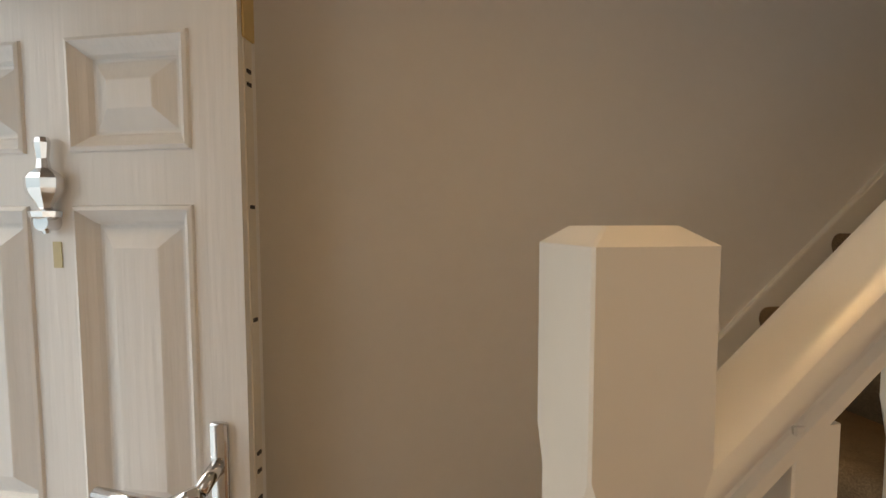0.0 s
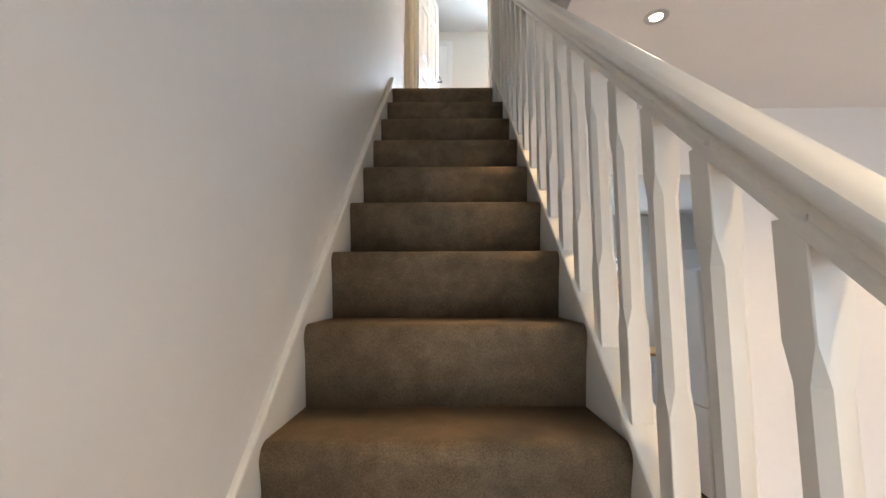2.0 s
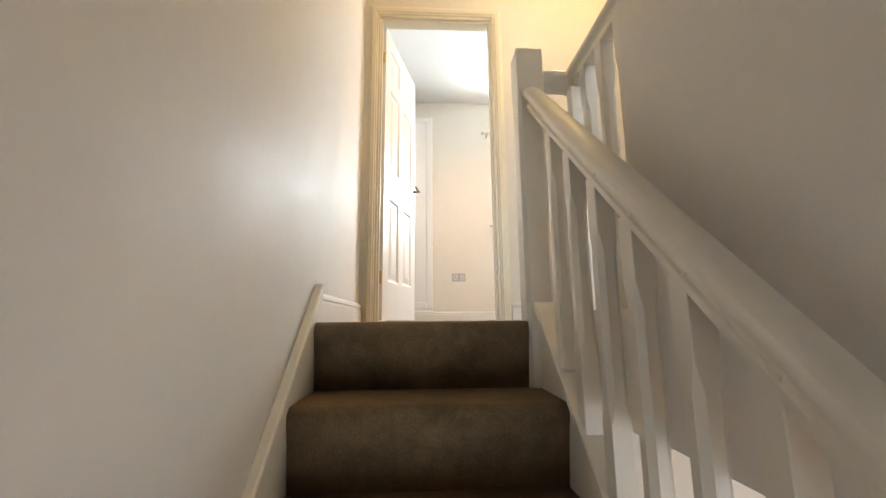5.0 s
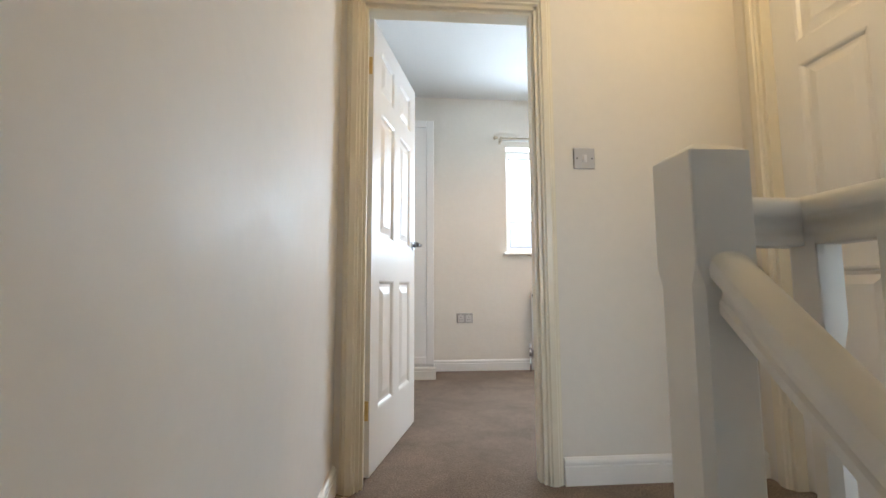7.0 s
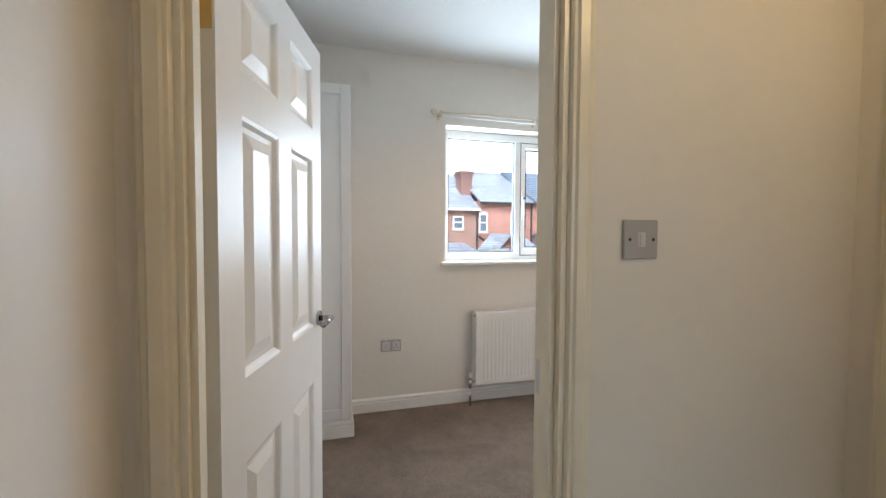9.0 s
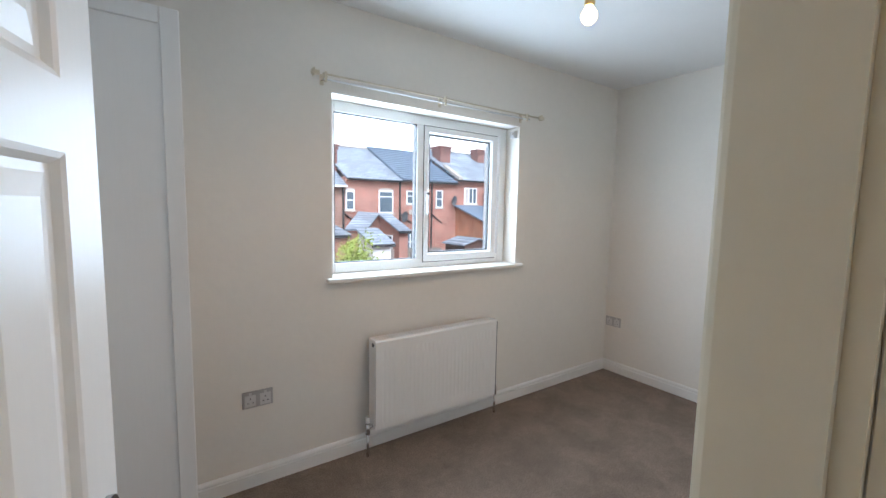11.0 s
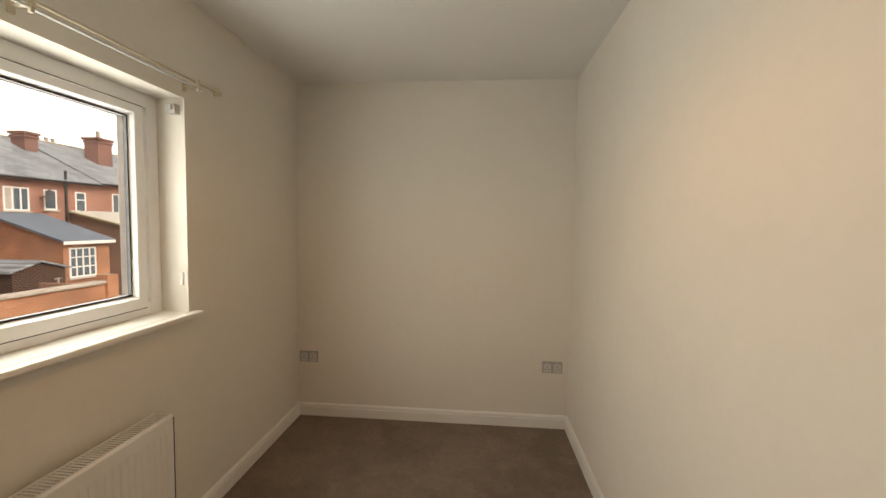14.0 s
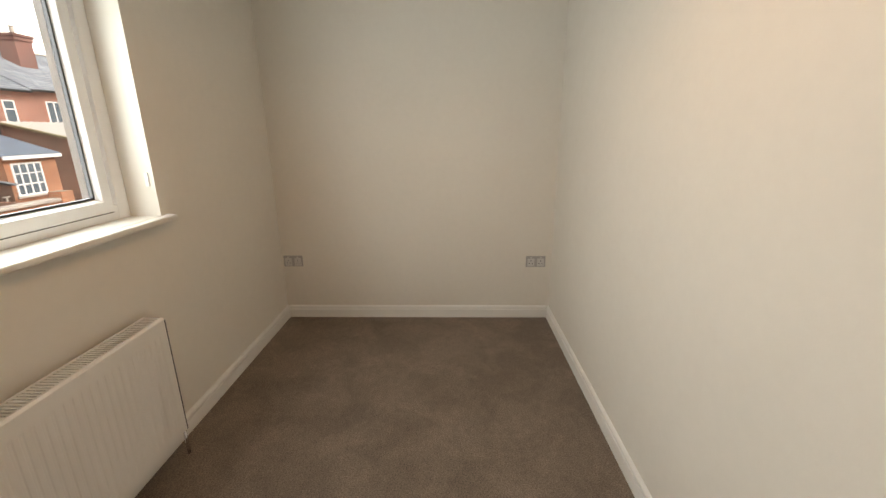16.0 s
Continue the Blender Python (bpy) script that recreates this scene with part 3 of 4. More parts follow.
setting("door_frame_front", boxes((0.05, 0.09, FRONT - 0.12, FRONT + 0.004, 0, 2.07), (0.95, 0.99, FRONT - 0.12, FRONT + 0.004, 0, 2.07), (0.09, 0.95, FRONT - 0.12, FRONT + 0.004, 2.03, 2.07)), UPVC, "white frame of the front door", "door frame")


# ---- skirting ----
SK = [(0, 0), (0.016, 0), (0.016, 0.066), (0.0145, 0.069), (0.009, 0.070), (0.009, 0.075), (0.0145, 0.077), (0.0145, 0.083), (0.012, 0.091), (0.006, 0.098), (0, 0.100)]


def skirting(along, a0, a1, wall, sign, z, h=1.0):
    pts = [(wall + sign * u, z + v * h) for u, v in SK]
    return prism(pts, "x" if along == "x" else "y", a0, a1)


def skirt(name, along, a0, a1, wall, sign, z, label, h=1.0):
    return setting(name, skirting(along, a0, a1, wall, sign, z, h), SKIRTW, label, "skirting board")


skirt("baseboard_window_wall", "x", 0.467, ENDX, BACK, -1, TOP, "white moulded skirting below the bedroom window", 0.97)
skirt("baseboard_end_wall", "y", DY1 + 0.016, BACK - 0.016, ENDX, -1, TOP, "white moulded skirting on the bedroom end wall", 0.97)
skirt("baseboard_door_wall", "x", 0.862, ENDX, DY1, 1, TOP, "white moulded skirting beside the bedroom door", 0.97)
skirt("baseboard_landing", "x", 0.862, 1.678, DY0, -1, TOP, "white moulded skirting on the landing", 1.0)
skirt("baseboard_stairhead", "y", 0.10, DY0, 0.0, 1, TOP, "white moulded skirting at the head of the stairs", 1.0)
skirt("baseboard_hall", "y", FRONT, -3.12, PW, 1, 0.0, "white moulded skirting in the hall", 1.3)
skirt("baseboard_lounge", "x", 1.95, SIDE, -0.2, -1, 0.0, "white moulded skirting in the lounge", 1.3)

# ---- bedroom window ----
win = tagged(new("window_bedroom"), "white plastic double-glazed window with one opening casement", "window", kind="structure")
GY0, GY1 = 3.352, 3.412
FT = 0.062
for piece, dims in (("frame_jamb", (WX0, WX0 + FT, GY0, GY1, WZ0, WZ1)), ("frame_jamb", (WX1 - FT, WX1, GY0, GY1, WZ0, WZ1)), ("frame_bottom", (WX0 + FT, WX1 - FT, GY0, GY1, WZ0, WZ0 + FT)),
                    ("frame_head", (WX0 + FT, WX1 - FT, GY0, GY1, WZ1 - FT, WZ1)), ("mullion", (1.785, 1.842, GY0, GY1, WZ0 + FT, WZ1 - FT))):
    part(piece, boxes(dims, bevel=0.004), UPVC, win)
S0, S1, SZ0, SZ1 = 1.838, 2.476, 4.098, 4.996      # casement, outside
L0, L1, LZ0, LZ1 = 1.884, 2.412, 4.160, 4.945      # casement glass


def mitred(x0, x1, z0, z1, ix0, ix1, iz0, iz1, y_front, y_in, y_back):
    """A casement or frame ring: flat face with a sloping bead down to the glass."""
    bm = bmesh.new()

    def ring(a0, a1, c0, c1, y):
        return [bm.verts.new(p) for p in ((a0, y, c0), (a1, y, c0), (a1, y, c1), (a0, y, c1))]
    k = 0.016
    rings = [ring(x0, x1, z0, z1, y_back), ring(x0, x1, z0, z1, y_front + 0.004), ring(x0 + 0.004, x1 - 0.004, z0 + 0.004, z1 - 0.004, y_front),
             ring(ix0 - k, ix1 + k, iz0 - k, iz1 + k, y_front), ring(ix0 - k + 0.003, ix1 + k - 0.003, iz0 - k + 0.003, iz1 + k - 0.003, y_front + 0.003),
             ring(ix0, ix1, iz0, iz1, y_in), ring(ix0, ix1, iz0, iz1, y_back)]
    rings.append(rings[0])
    for a, b in zip(rings, rings[1:]):
        for i in range(4):
            bm.faces.new((a[i], a[(i + 1) % 4], b[(i + 1) % 4], b[i]))
    bmesh.ops.recalc_face_normals(bm, faces=bm.faces)
    return bm


def seal(x0, x1, z0, z1, w, y0, y1):
    return boxes((x0, x0 + w, y0, y1, z0, z1), (x1 - w, x1, y0, y1, z0, z1), (x0 + w, x1 - w, y0, y1, z0, z0 + w), (x0 + w, x1 - w, y0, y1, z1 - w, z1))


sash = part("sash", mitred(S0, S1, SZ0, SZ1, L0, L1, LZ0, LZ1, GY0 - 0.012, GY0 + 0.016, GY1), UPVC, win, "white opening casement")
part("gasket", seal(L0 - 0.001, L1 + 0.001, LZ0 - 0.001, LZ1 + 0.001, 0.007, GY0 + 0.008, GY0 + 0.022), DARK, sash, "black rubber gasket")
part("gasket", seal(WX0 + FT - 0.001, 1.786, 4.121, 5.001, 0.007, GY0 + 0.008, GY0 + 0.022), DARK, win, "black rubber gasket")
# Solid dark strips painted in for the shade between casement and frame.
part("gap", seal(S0 - 0.005, S1 + 0.005, SZ0 - 0.005, SZ1 + 0.005, 0.005, GY0 - 0.002, GY0 + 0.004), DARK, sash, "dark strip drawn in as the shadow gap round the casement")
for x0, x1, z0, z1 in ((WX0 + FT, 1.785, 4.122, 5.0), (L0, L1, LZ0, LZ1)):
    pane = part("pane", boxes((x0, x1, GY0 + 0.028, GY0 + 0.032, z0, z1)), GLASS, win, "clear glass pane")
    pane.visible_shadow = False
handle = part("window_handle", boxes((1.845, 1.862, GY0 - 0.026, GY0 - 0.012, 4.49, 4.57), bevel=0.003), UPVC, sash, "white espagnolette handle")
handle.name = "window_handle"
part("handle_lever", boxes((1.847, 1.860, GY0 - 0.040, GY0 - 0.024, 4.42, 4.545), bevel=0.004), UPVC, win)
part("lock_button", cyl((1.8535, GY0 - 0.024, 4.555), (1.8535, GY0 - 0.044, 4.555), 0.007), DARK, win, "dark key lock")
part("window_sill", boxes((WX0 - 0.037, WX1 + 0.047, BACK - 0.045, BACK, 4.035, 4.06), (WX0, WX1, BACK, GY0, 4.035, 4.0605), bevel=0.006), GLOSS, win, "white gloss window board")
part("outer_sill", boxes((WX0 - 0.05, WX1 + 0.05, GY1, 3.54, 4.02, 4.06)), UPVC, win)
part("blind_bracket", boxes((WX1 - 0.034, WX1, BACK + 0.022, BACK + 0.062, 4.985, 5.03), (WX1 - 0.05, WX1 - 0.034, BACK + 0.03, BACK + 0.05, 5.0, 5.022), bevel=0.002), GREYP, win, "grey plastic roller blind bracket")
part("chain_clip", boxes((WX1 - 0.008, WX1, BACK + 0.02, BACK + 0.035, 4.19, 4.25), bevel=0.002), UPVC, win, "white plastic blind chain clip")

# ---- curtain rail ----
rail = thing("curtain_rail", "slim white double curtain pole with worn brackets above the window", "curtain pole")
IVORY = mat("yellowed_plastic", (0.62, 0.54, 0.40), 0.4, vary=0.08, scale=20)
part("pole", cyl((1.10, 3.165, 5.135), (2.735, 3.165, 5.135), 0.005), IVORY, rail, "yellowed upper rod", smooth=True)
part("pole", cyl((1.10, 3.15, 5.105), (2.60, 3.15, 5.105), 0.005), UPVC, rail, smooth=True)
for x in (1.11, 1.86, 2.57):
    part("bracket", boxes((x - 0.008, x + 0.008, 3.14, 3.217, 5.11, 5.122), (x - 0.010, x + 0.010, 3.209, 3.217, 5.09, 5.145), (x - 0.006, x + 0.006, 3.142, 3.154, 5.09, 5.142), bevel=0.002), IVORY, rail, "yellowed plastic bracket")
for x in (1.062, 2.742):
    part("finial", boxes((x - 0.020, x + 0.020, 3.155, 3.177, 5.125, 5.147), (x - 0.012, x - 0.004, 3.150, 3.182, 5.118, 5.156), bevel=0.003), IVORY, rail, "yellowed plastic end stop")

# ---- radiator ----
rad = thing("radiator", "white ribbed panel radiator with a top grille on the wall", "radiator")
RX0, RX1, RZ0, RZ1, RY = 1.366, 2.290, 3.15, 3.697, 3.084
bm = bmesh.new()
n_rib = 28
pitch = (RX1 - RX0 - 0.07) / n_rib
outline = []
for i in range(n_rib):
    x = RX0 + 0.035 + i * pitch
    outline += [(x, 0.0), (x + pitch * 0.28, 0.0), (x + pitch * 0.42, 0.0022), (x + pitch * 0.72, 0.0022), (x + pitch * 0.86, 0.0)]
outline = [(RX0, 0.0)] + outline + [(RX1, 0.0)]
zs = [(RZ0, 0.012, 0), (RZ0 + 0.012, 0.0, 0), (RZ0 + 0.045, 0.0, 0), (RZ0 + 0.058, 0.0, 1), (RZ1 - 0.070, 0.0, 1), (RZ1 - 0.058, 0.0, 0), (RZ1 - 0.008, 0.0, 0), (RZ1, 0.008, 0)]
rows = [[bm.verts.new((x, RY + back + d * k, z)) for x, d in outline] for z, back, k in zs]
for a, b in zip(rows, rows[1:]):
    for i in range(len(outline) - 1):
        bm.faces.new((a[i], a[i + 1], b[i + 1], b[i]))
bmesh.ops.recalc_face_normals(bm, faces=bm.faces)
part("front_panel", bm, RADIATOR, rad)
part("back_panel", boxes((RX0 + 0.01, RX1 - 0.01, 3.150, 3.168, RZ0 + 0.01, RZ1 - 0.01), bevel=0.003), RADIATOR, rad)
for x in (RX0, RX1 - 0.0015):
    part("side_panel", boxes((x, x + 0.0015, RY + 0.006, 3.172, RZ0 + 0.02, RZ1)), RADIATOR, rad)
part("edge_gap", boxes((RX1 - 0.004, RX1 + 0.001, RY - 0.0008, RY + 0.004, RZ0 + 0.01, RZ1 - 0.01)), DARK, rad, "dark joint at the panel edge")
part("top_grille", boxes((RX0, RX1, RY + 0.008, RY + 0.016, RZ1 - 0.003, RZ1), (RX0, RX1, 3.164, 3.172, RZ1 - 0.003, RZ1)), RADIATOR, rad)
for i in range(66):
    x = RX0 + 0.008 + i * (RX1 - RX0 - 0.016) / 65
    part("grille_slat", boxes((x - 0.0032, x + 0.0032, RY + 0.016, 3.164, RZ1 - 0.004, RZ1 - 0.001)), RADIATOR, rad)
# Plain block for the fins; its dark grey stands in for the shade inside.
part("fin_pack", boxes((RX0 + 0.012, RX1 - 0.012, RY + 0.022, 3.148, RZ0 + 0.03, RZ1 - 0.03)), mat("radiator_shadow", (0.25, 0.24, 0.22), 0.8), rad)
part("bleed_hole", cyl((RX0 - 0.002, 3.12, RZ1 - 0.03), (RX0 + 0.004, 3.12, RZ1 - 0.03), 0.012), DARK, rad, "dark vent plug")
for x, s in ((RX0, -1), (RX1, 1)):
    valve = part("valve", cyl((x + s * 0.002, 3.125, RZ0 + 0.03), (x + s * 0.038, 3.125, RZ0 + 0.03), 0.012), CHROME, rad, "chrome radiator valve", smooth=True)
    bm = cyl((x + s * 0.03, 3.125, RZ0 - 0.012), (x + s * 0.03, 3.125, RZ0 + 0.048), 0.014)
    add_cyl(bm, (x + s * 0.03, 3.125, RZ0 + 0.048), (x + s * 0.03, 3.125, RZ0 + 0.075), 0.011, 0.012)
    part("valve_body", bm, CHROME, valve, smooth=True)
    part("valve_cap", cyl((x + s * 0.03, 3.125, RZ0 + 0.058), (x + s * 0.03, 3.125, RZ0 + 0.092), 0.013), UPVC, valve, "white plastic cap")
    part("pipe", cyl((x + s * 0.03, 3.125, RZ0 - 0.012), (x + s * 0.03, 3.125, TOP - 0.01), 0.0075), CHROME, rad, smooth=True)


# ---- electrical ----
def socket(m):
    ob = thing("wall_socket", "grey metal double power socket with white inserts above the skirting", "socket", "bedroom sockets")
    part("plate", boxes((-0.073, 0.073, -0.009, 0, -0.043, 0.043), bevel=0.003), SATINP, ob)
    for cx in (-0.036, 0.036):
        part("insert", boxes((cx - 0.026, cx + 0.026, -0.0105, -0.008, -0.036, 0.024), bevel=0.001), GREYP, ob)
        for px, pz, w, h in ((0, 0.006, 0.004, 0.010), (-0.011, -0.016, 0.008, 0.004), (0.011, -0.016, 0.008, 0.004)):
            part("pin_hole", boxes((cx + px - w / 2, cx + px + w / 2, -0.0112, -0.0100, pz - h / 2, pz + h / 2)), DARK, ob)
        part("rocker", boxes((cx - 0.006, cx + 0.006, -0.013, -0.0085, 0.026, 0.037), bevel=0.001), GREYP, ob)
    ob.matrix_world = m
    return ob


SATINP = mat("socket_plate", (0.42, 0.40, 0.385), 0.4, metal=0.3, vary=0.03)
first_socket = socket(pose(0.763, BACK, 3.467))
copy_thing(first_socket, pose(ENDX, 3.132, 3.463, 0, 0, -90))
copy_thing(first_socket, pose(ENDX, 1.288, 3.457, 0, 0, -90))


def switch(name, label, m):
    ob = thing(name, label, "light switch")
    part("plate", boxes((-0.044, 0.044, -0.009, 0, -0.043, 0.043), bevel=0.003), SATINP, ob)
    part("rocker", boxes((-0.006, 0.006, -0.0135, -0.008, -0.012, 0.012), bevel=0.0015), GREYP, ob)
    part("surround", boxes((-0.010, 0.010, -0.0105, -0.008, -0.016, 0.016), bevel=0.001), GREYP, ob)
    for x in (-0.031, 0.031):
        part("screw", cyl((x, -0.0085, 0), (x, -0.0105, 0), 0.0035, seg=10), DARK, ob)
    ob.matrix_world = m
    return ob


switch("landing_switch", "grey metal single light switch beside the bedroom door", pose(0.982, DY0, 4.26))
switch("bedroom_switch", "grey metal light switch inside the bedroom door", pose(0.94, DY1, 4.23, 0, 0, 180))


def pendant(name, at, label):
    ob = thing(name, label, "ceiling light")
    x, y, z = at
    part("ceiling_rose", revolve([(0.038, 0.0), (0.040, 0.010), (0.030, 0.022), (0.012, 0.026)], Matrix.Translation((x, y, CU)) @ Matrix.Diagonal((1, 1, -1, 1))), UPVC, ob, smooth=True)
    part("cord", cyl((x, y, CU - 0.02), (x, y, z + 0.10), 0.0035, seg=8), UPVC, ob)
    part("lamp_holder", revolve([(0.008, 0.105), (0.017, 0.095), (0.019, 0.060), (0.021, 0.045), (0.017, 0.038)], Matrix.Translation((x, y, z))), BRASS, ob, "brass and white lamp holder", smooth=True)
    bulb = part("bulb", revolve([(0.004, -0.0335), (0.016, -0.030), (0.027, -0.019), (0.032, -0.004), (0.030, 0.010), (0.022, 0.024), (0.014, 0.036), (0.012, 0.046)], Matrix.Translation((x, y, z))), BULB, ob, "glowing warm light bulb", smooth=True)
    bulb.visible_shadow = False
    return ob


pendant("bedroom_pendant", BULB_AT, "bare glowing bulb hanging from the bedroom ceiling")
pendant("landing_pendant", LANDING_AT, "bare glowing bulb hanging from the landing ceiling")


def downlight(x, y):
    ob = thing("ceiling_downlight", "lit recessed chrome-ringed downlight in the lounge ceiling", "ceiling light", "lounge downlights")
    part("ring", revolve([(0.022, -0.001), (0.026, -0.004), (0.034, -0.007), (0.044, -0.006), (0.047, 0.0)], Matrix.Translation((x, y, CL))), SATIN, ob, "brushed metal ring", smooth=True)
    lens = part("lens", revolve([(0.0235, -0.0035), (0.022, -0.0025)], Matrix.Translation((x, y, CL))), LED, ob, "glowing lens")
    lens.visible_shadow = False
    return ob


for sx, sy in SPOTS:
    downlight(sx, sy)

# ---- cupboard ----
cup = thing("pipe_cupboard", "tall narrow white pipe cupboard with a framed door", "cupboard")
CX1, CY0, CZ1 = 0.467, 2.88, 5.164
part("body", boxes((0.0, CX1, CY0 + 0.018, BACK, TOP, CZ1), bevel=0.004), DOORW, cup)
cdoor = part("door", boxes((0.004, CX1, CY0 + 0.010, CY0 + 0.018, TOP + 0.115, CZ1)), DOORW, cup)
part("door_frame_bar", boxes((0.004, 0.064, CY0, CY0 + 0.010, TOP + 0.12, CZ1), (CX1 - 0.062, CX1, CY0, CY0 + 0.010, TOP + 0.12, CZ1), (0.064, CX1 - 0.062, CY0, CY0 + 0.010, CZ1 - 0.062, CZ1), (0.064, CX1 - 0.062, CY0, CY0 + 0.010, TOP + 0.12, TOP + 0.182), bevel=0.004), DOORW, cdoor)
part("plinth", prism([(CY0 + 0.018 - u, TOP + v) for u, v in SK], "x", 0.0, CX1 + 0.014), GLOSS, cup)
part("plinth", prism([(CX1 + u, TOP + v) for u, v in SK], "y", CY0 + 0.018, BACK - 0.016), GLOSS, cup)

# ---- kitchen seen through the balustrade ----
kw = tagged(new("window_kitchen"), "white plastic kitchen window above the worktop", "window", kind="structure")
part("window_frame", boxes((1.95, 2.01, 3.33, 3.39, 0.95, 2.2), (2.96, 3.02, 3.33, 3.39, 0.95, 2.2), (2.01, 2.96, 3.33, 3.39, 0.95, 1.01), (2.01, 2.96, 3.33, 3.39, 2.14, 2.2), (2.46, 2.51, 3.33, 3.39, 1.01, 2.14)), UPVC, kw)
for x0, x1 in ((2.01, 2.46), (2.51, 2.96)):
    pane = part("pane", boxes((x0, x1, 3.358, 3.362, 1.01, 2.14)), GLASS, kw)
    pane.visible_shadow = False
part("window_sill", boxes((1.92, 3.05, 3.19, 3.33, 0.925, 0.95), bevel=0.004), UPVC, kw)
top = tagged(mesh_ob("worktop", boxes((1.15, 4.55, 2.6, 3.215, 0.885, 0.922), bevel=0.004), WORKTOP), "oiled wooden kitchen worktop along the rear wall", "worktop")


def cabinet(x0, x1, y0, y1, z0, z1, label):
    ob = thing("kitchen_cabinet", label, "cabinet", "kitchen cabinets")
    part("body", boxes((x0, x1, y0 + 0.02, y1, z0, z1)), UPVC, ob)
    d = part("door", boxes((x0 + 0.003, x1 - 0.003, y0, y0 + 0.018, z0 + 0.003, z1 - 0.003), bevel=0.003), UPVC, ob)
    hx = x0 + 0.05
    zc = z0 + 0.16 if z0 > 1 else z1 - 0.2
    bm = cyl((hx, y0 - 0.028, zc), (hx, y0 - 0.028, zc + 0.14), 0.005, seg=10)
    add_cyl(bm, (hx, y0, zc + 0.01), (hx, y0 - 0.028, zc + 0.01), 0.004, seg=8)
    add_cyl(bm, (hx, y0, zc + 0.13), (hx, y0 - 0.028, zc + 0.13), 0.004, seg=8)
    part("handle", bm, SATIN, d, "brushed bar handle")


for i in range(6):
    cabinet(1.16 + i * 0.56, 1.71 + i * 0.56, 2.62, 3.215, 0.1, 0.884, "white kitchen base cabinet below the worktop")
for i in range(2):
    cabinet(3.3 + i * 0.62, 3.9 + i * 0.62, 2.87, 3.215, 1.42, 2.22, "white kitchen wall cabinet with a bar handle")
setting("trim_plinth", boxes((1.16, 4.52, 2.68, 2.70, 0.0, 0.1)), UPVC, "white kitchen plinth", "trim")
fridge = thing("fridge_freezer", "tall white fridge freezer in the kitchen", "fridge")
part("body", boxes((2.47, 3.05, 0.85, 1.42, 0.02, 1.86), bevel=0.01), UPVC, fridge)
part("door", boxes((2.43, 2.468, 0.85, 1.42, 0.75, 1.85), bevel=0.012), UPVC, fridge)
part("door", boxes((2.43, 2.468, 0.85, 1.42, 0.05, 0.74), bevel=0.012), UPVC, fridge)

# ---- ground floor boards ----
floor = setting("floor_ground", boxes((0, SIDE, FRONT, BACK, -0.1, -0.016)), EARTH, "oak boarded ground floor", "floor")
board_mesh = {}
for i in range(26):
    w = SIDE / 26
    for k, (y0, y1) in enumerate(((FRONT, -1.6 - 0.35 * (i % 3)), (-1.6 - 0.35 * (i % 3), 1.0 + 0.4 * (i % 2)), (1.0 + 0.4 * (i % 2), BACK))):
        ln = round(y1 - y0, 3)
        if ln not in board_mesh:
            bm = boxes((0, w - 0.002, 0.001, ln - 0.001, -0.016, 0.0))
            me = bpy.data.meshes.new("floor_board")
            bm.to_mesh(me)
            bm.free()
            me.materials.append(WOODF)
            board_mesh[ln] = me
        ob = new("floor_board", board_mesh[ln])
        ob.location = (i * w, y0, 0)
        ob.parent = floor

# ---- outside ----
SKYGLOW = glow("overcast_sky", (0.97, 0.985, 1.0), 1.35)
setting("backdrop_sky", boxes((-220, 320, 150, 150.5, -20, 160)), SKYGLOW, "bright white overcast sky beyond the rooftops", "sky")

G = 1.2


def ground_height(y):
    return -0.12 if y < 4 else min(G, -0.12 + (y - 4) * (G + 0.12) / 8)


bm = bmesh.new()
ys = [-900, -60, -4.3, 3.5, 4, 6, 8, 10, 12, 14, 60, 900]
grid = [[bm.verts.new((x, y, ground_height(y))) for x in (-900, -30, 0, 30, 900)] for y in ys]
for a, b in zip(grid, grid[1:]):
    for i in range(4):
        bm.faces.new((a[i], a[i + 1], b[i + 1], b[i]))
setting("ground", bm, EARTH, "grey paved back yards and lane", "ground")


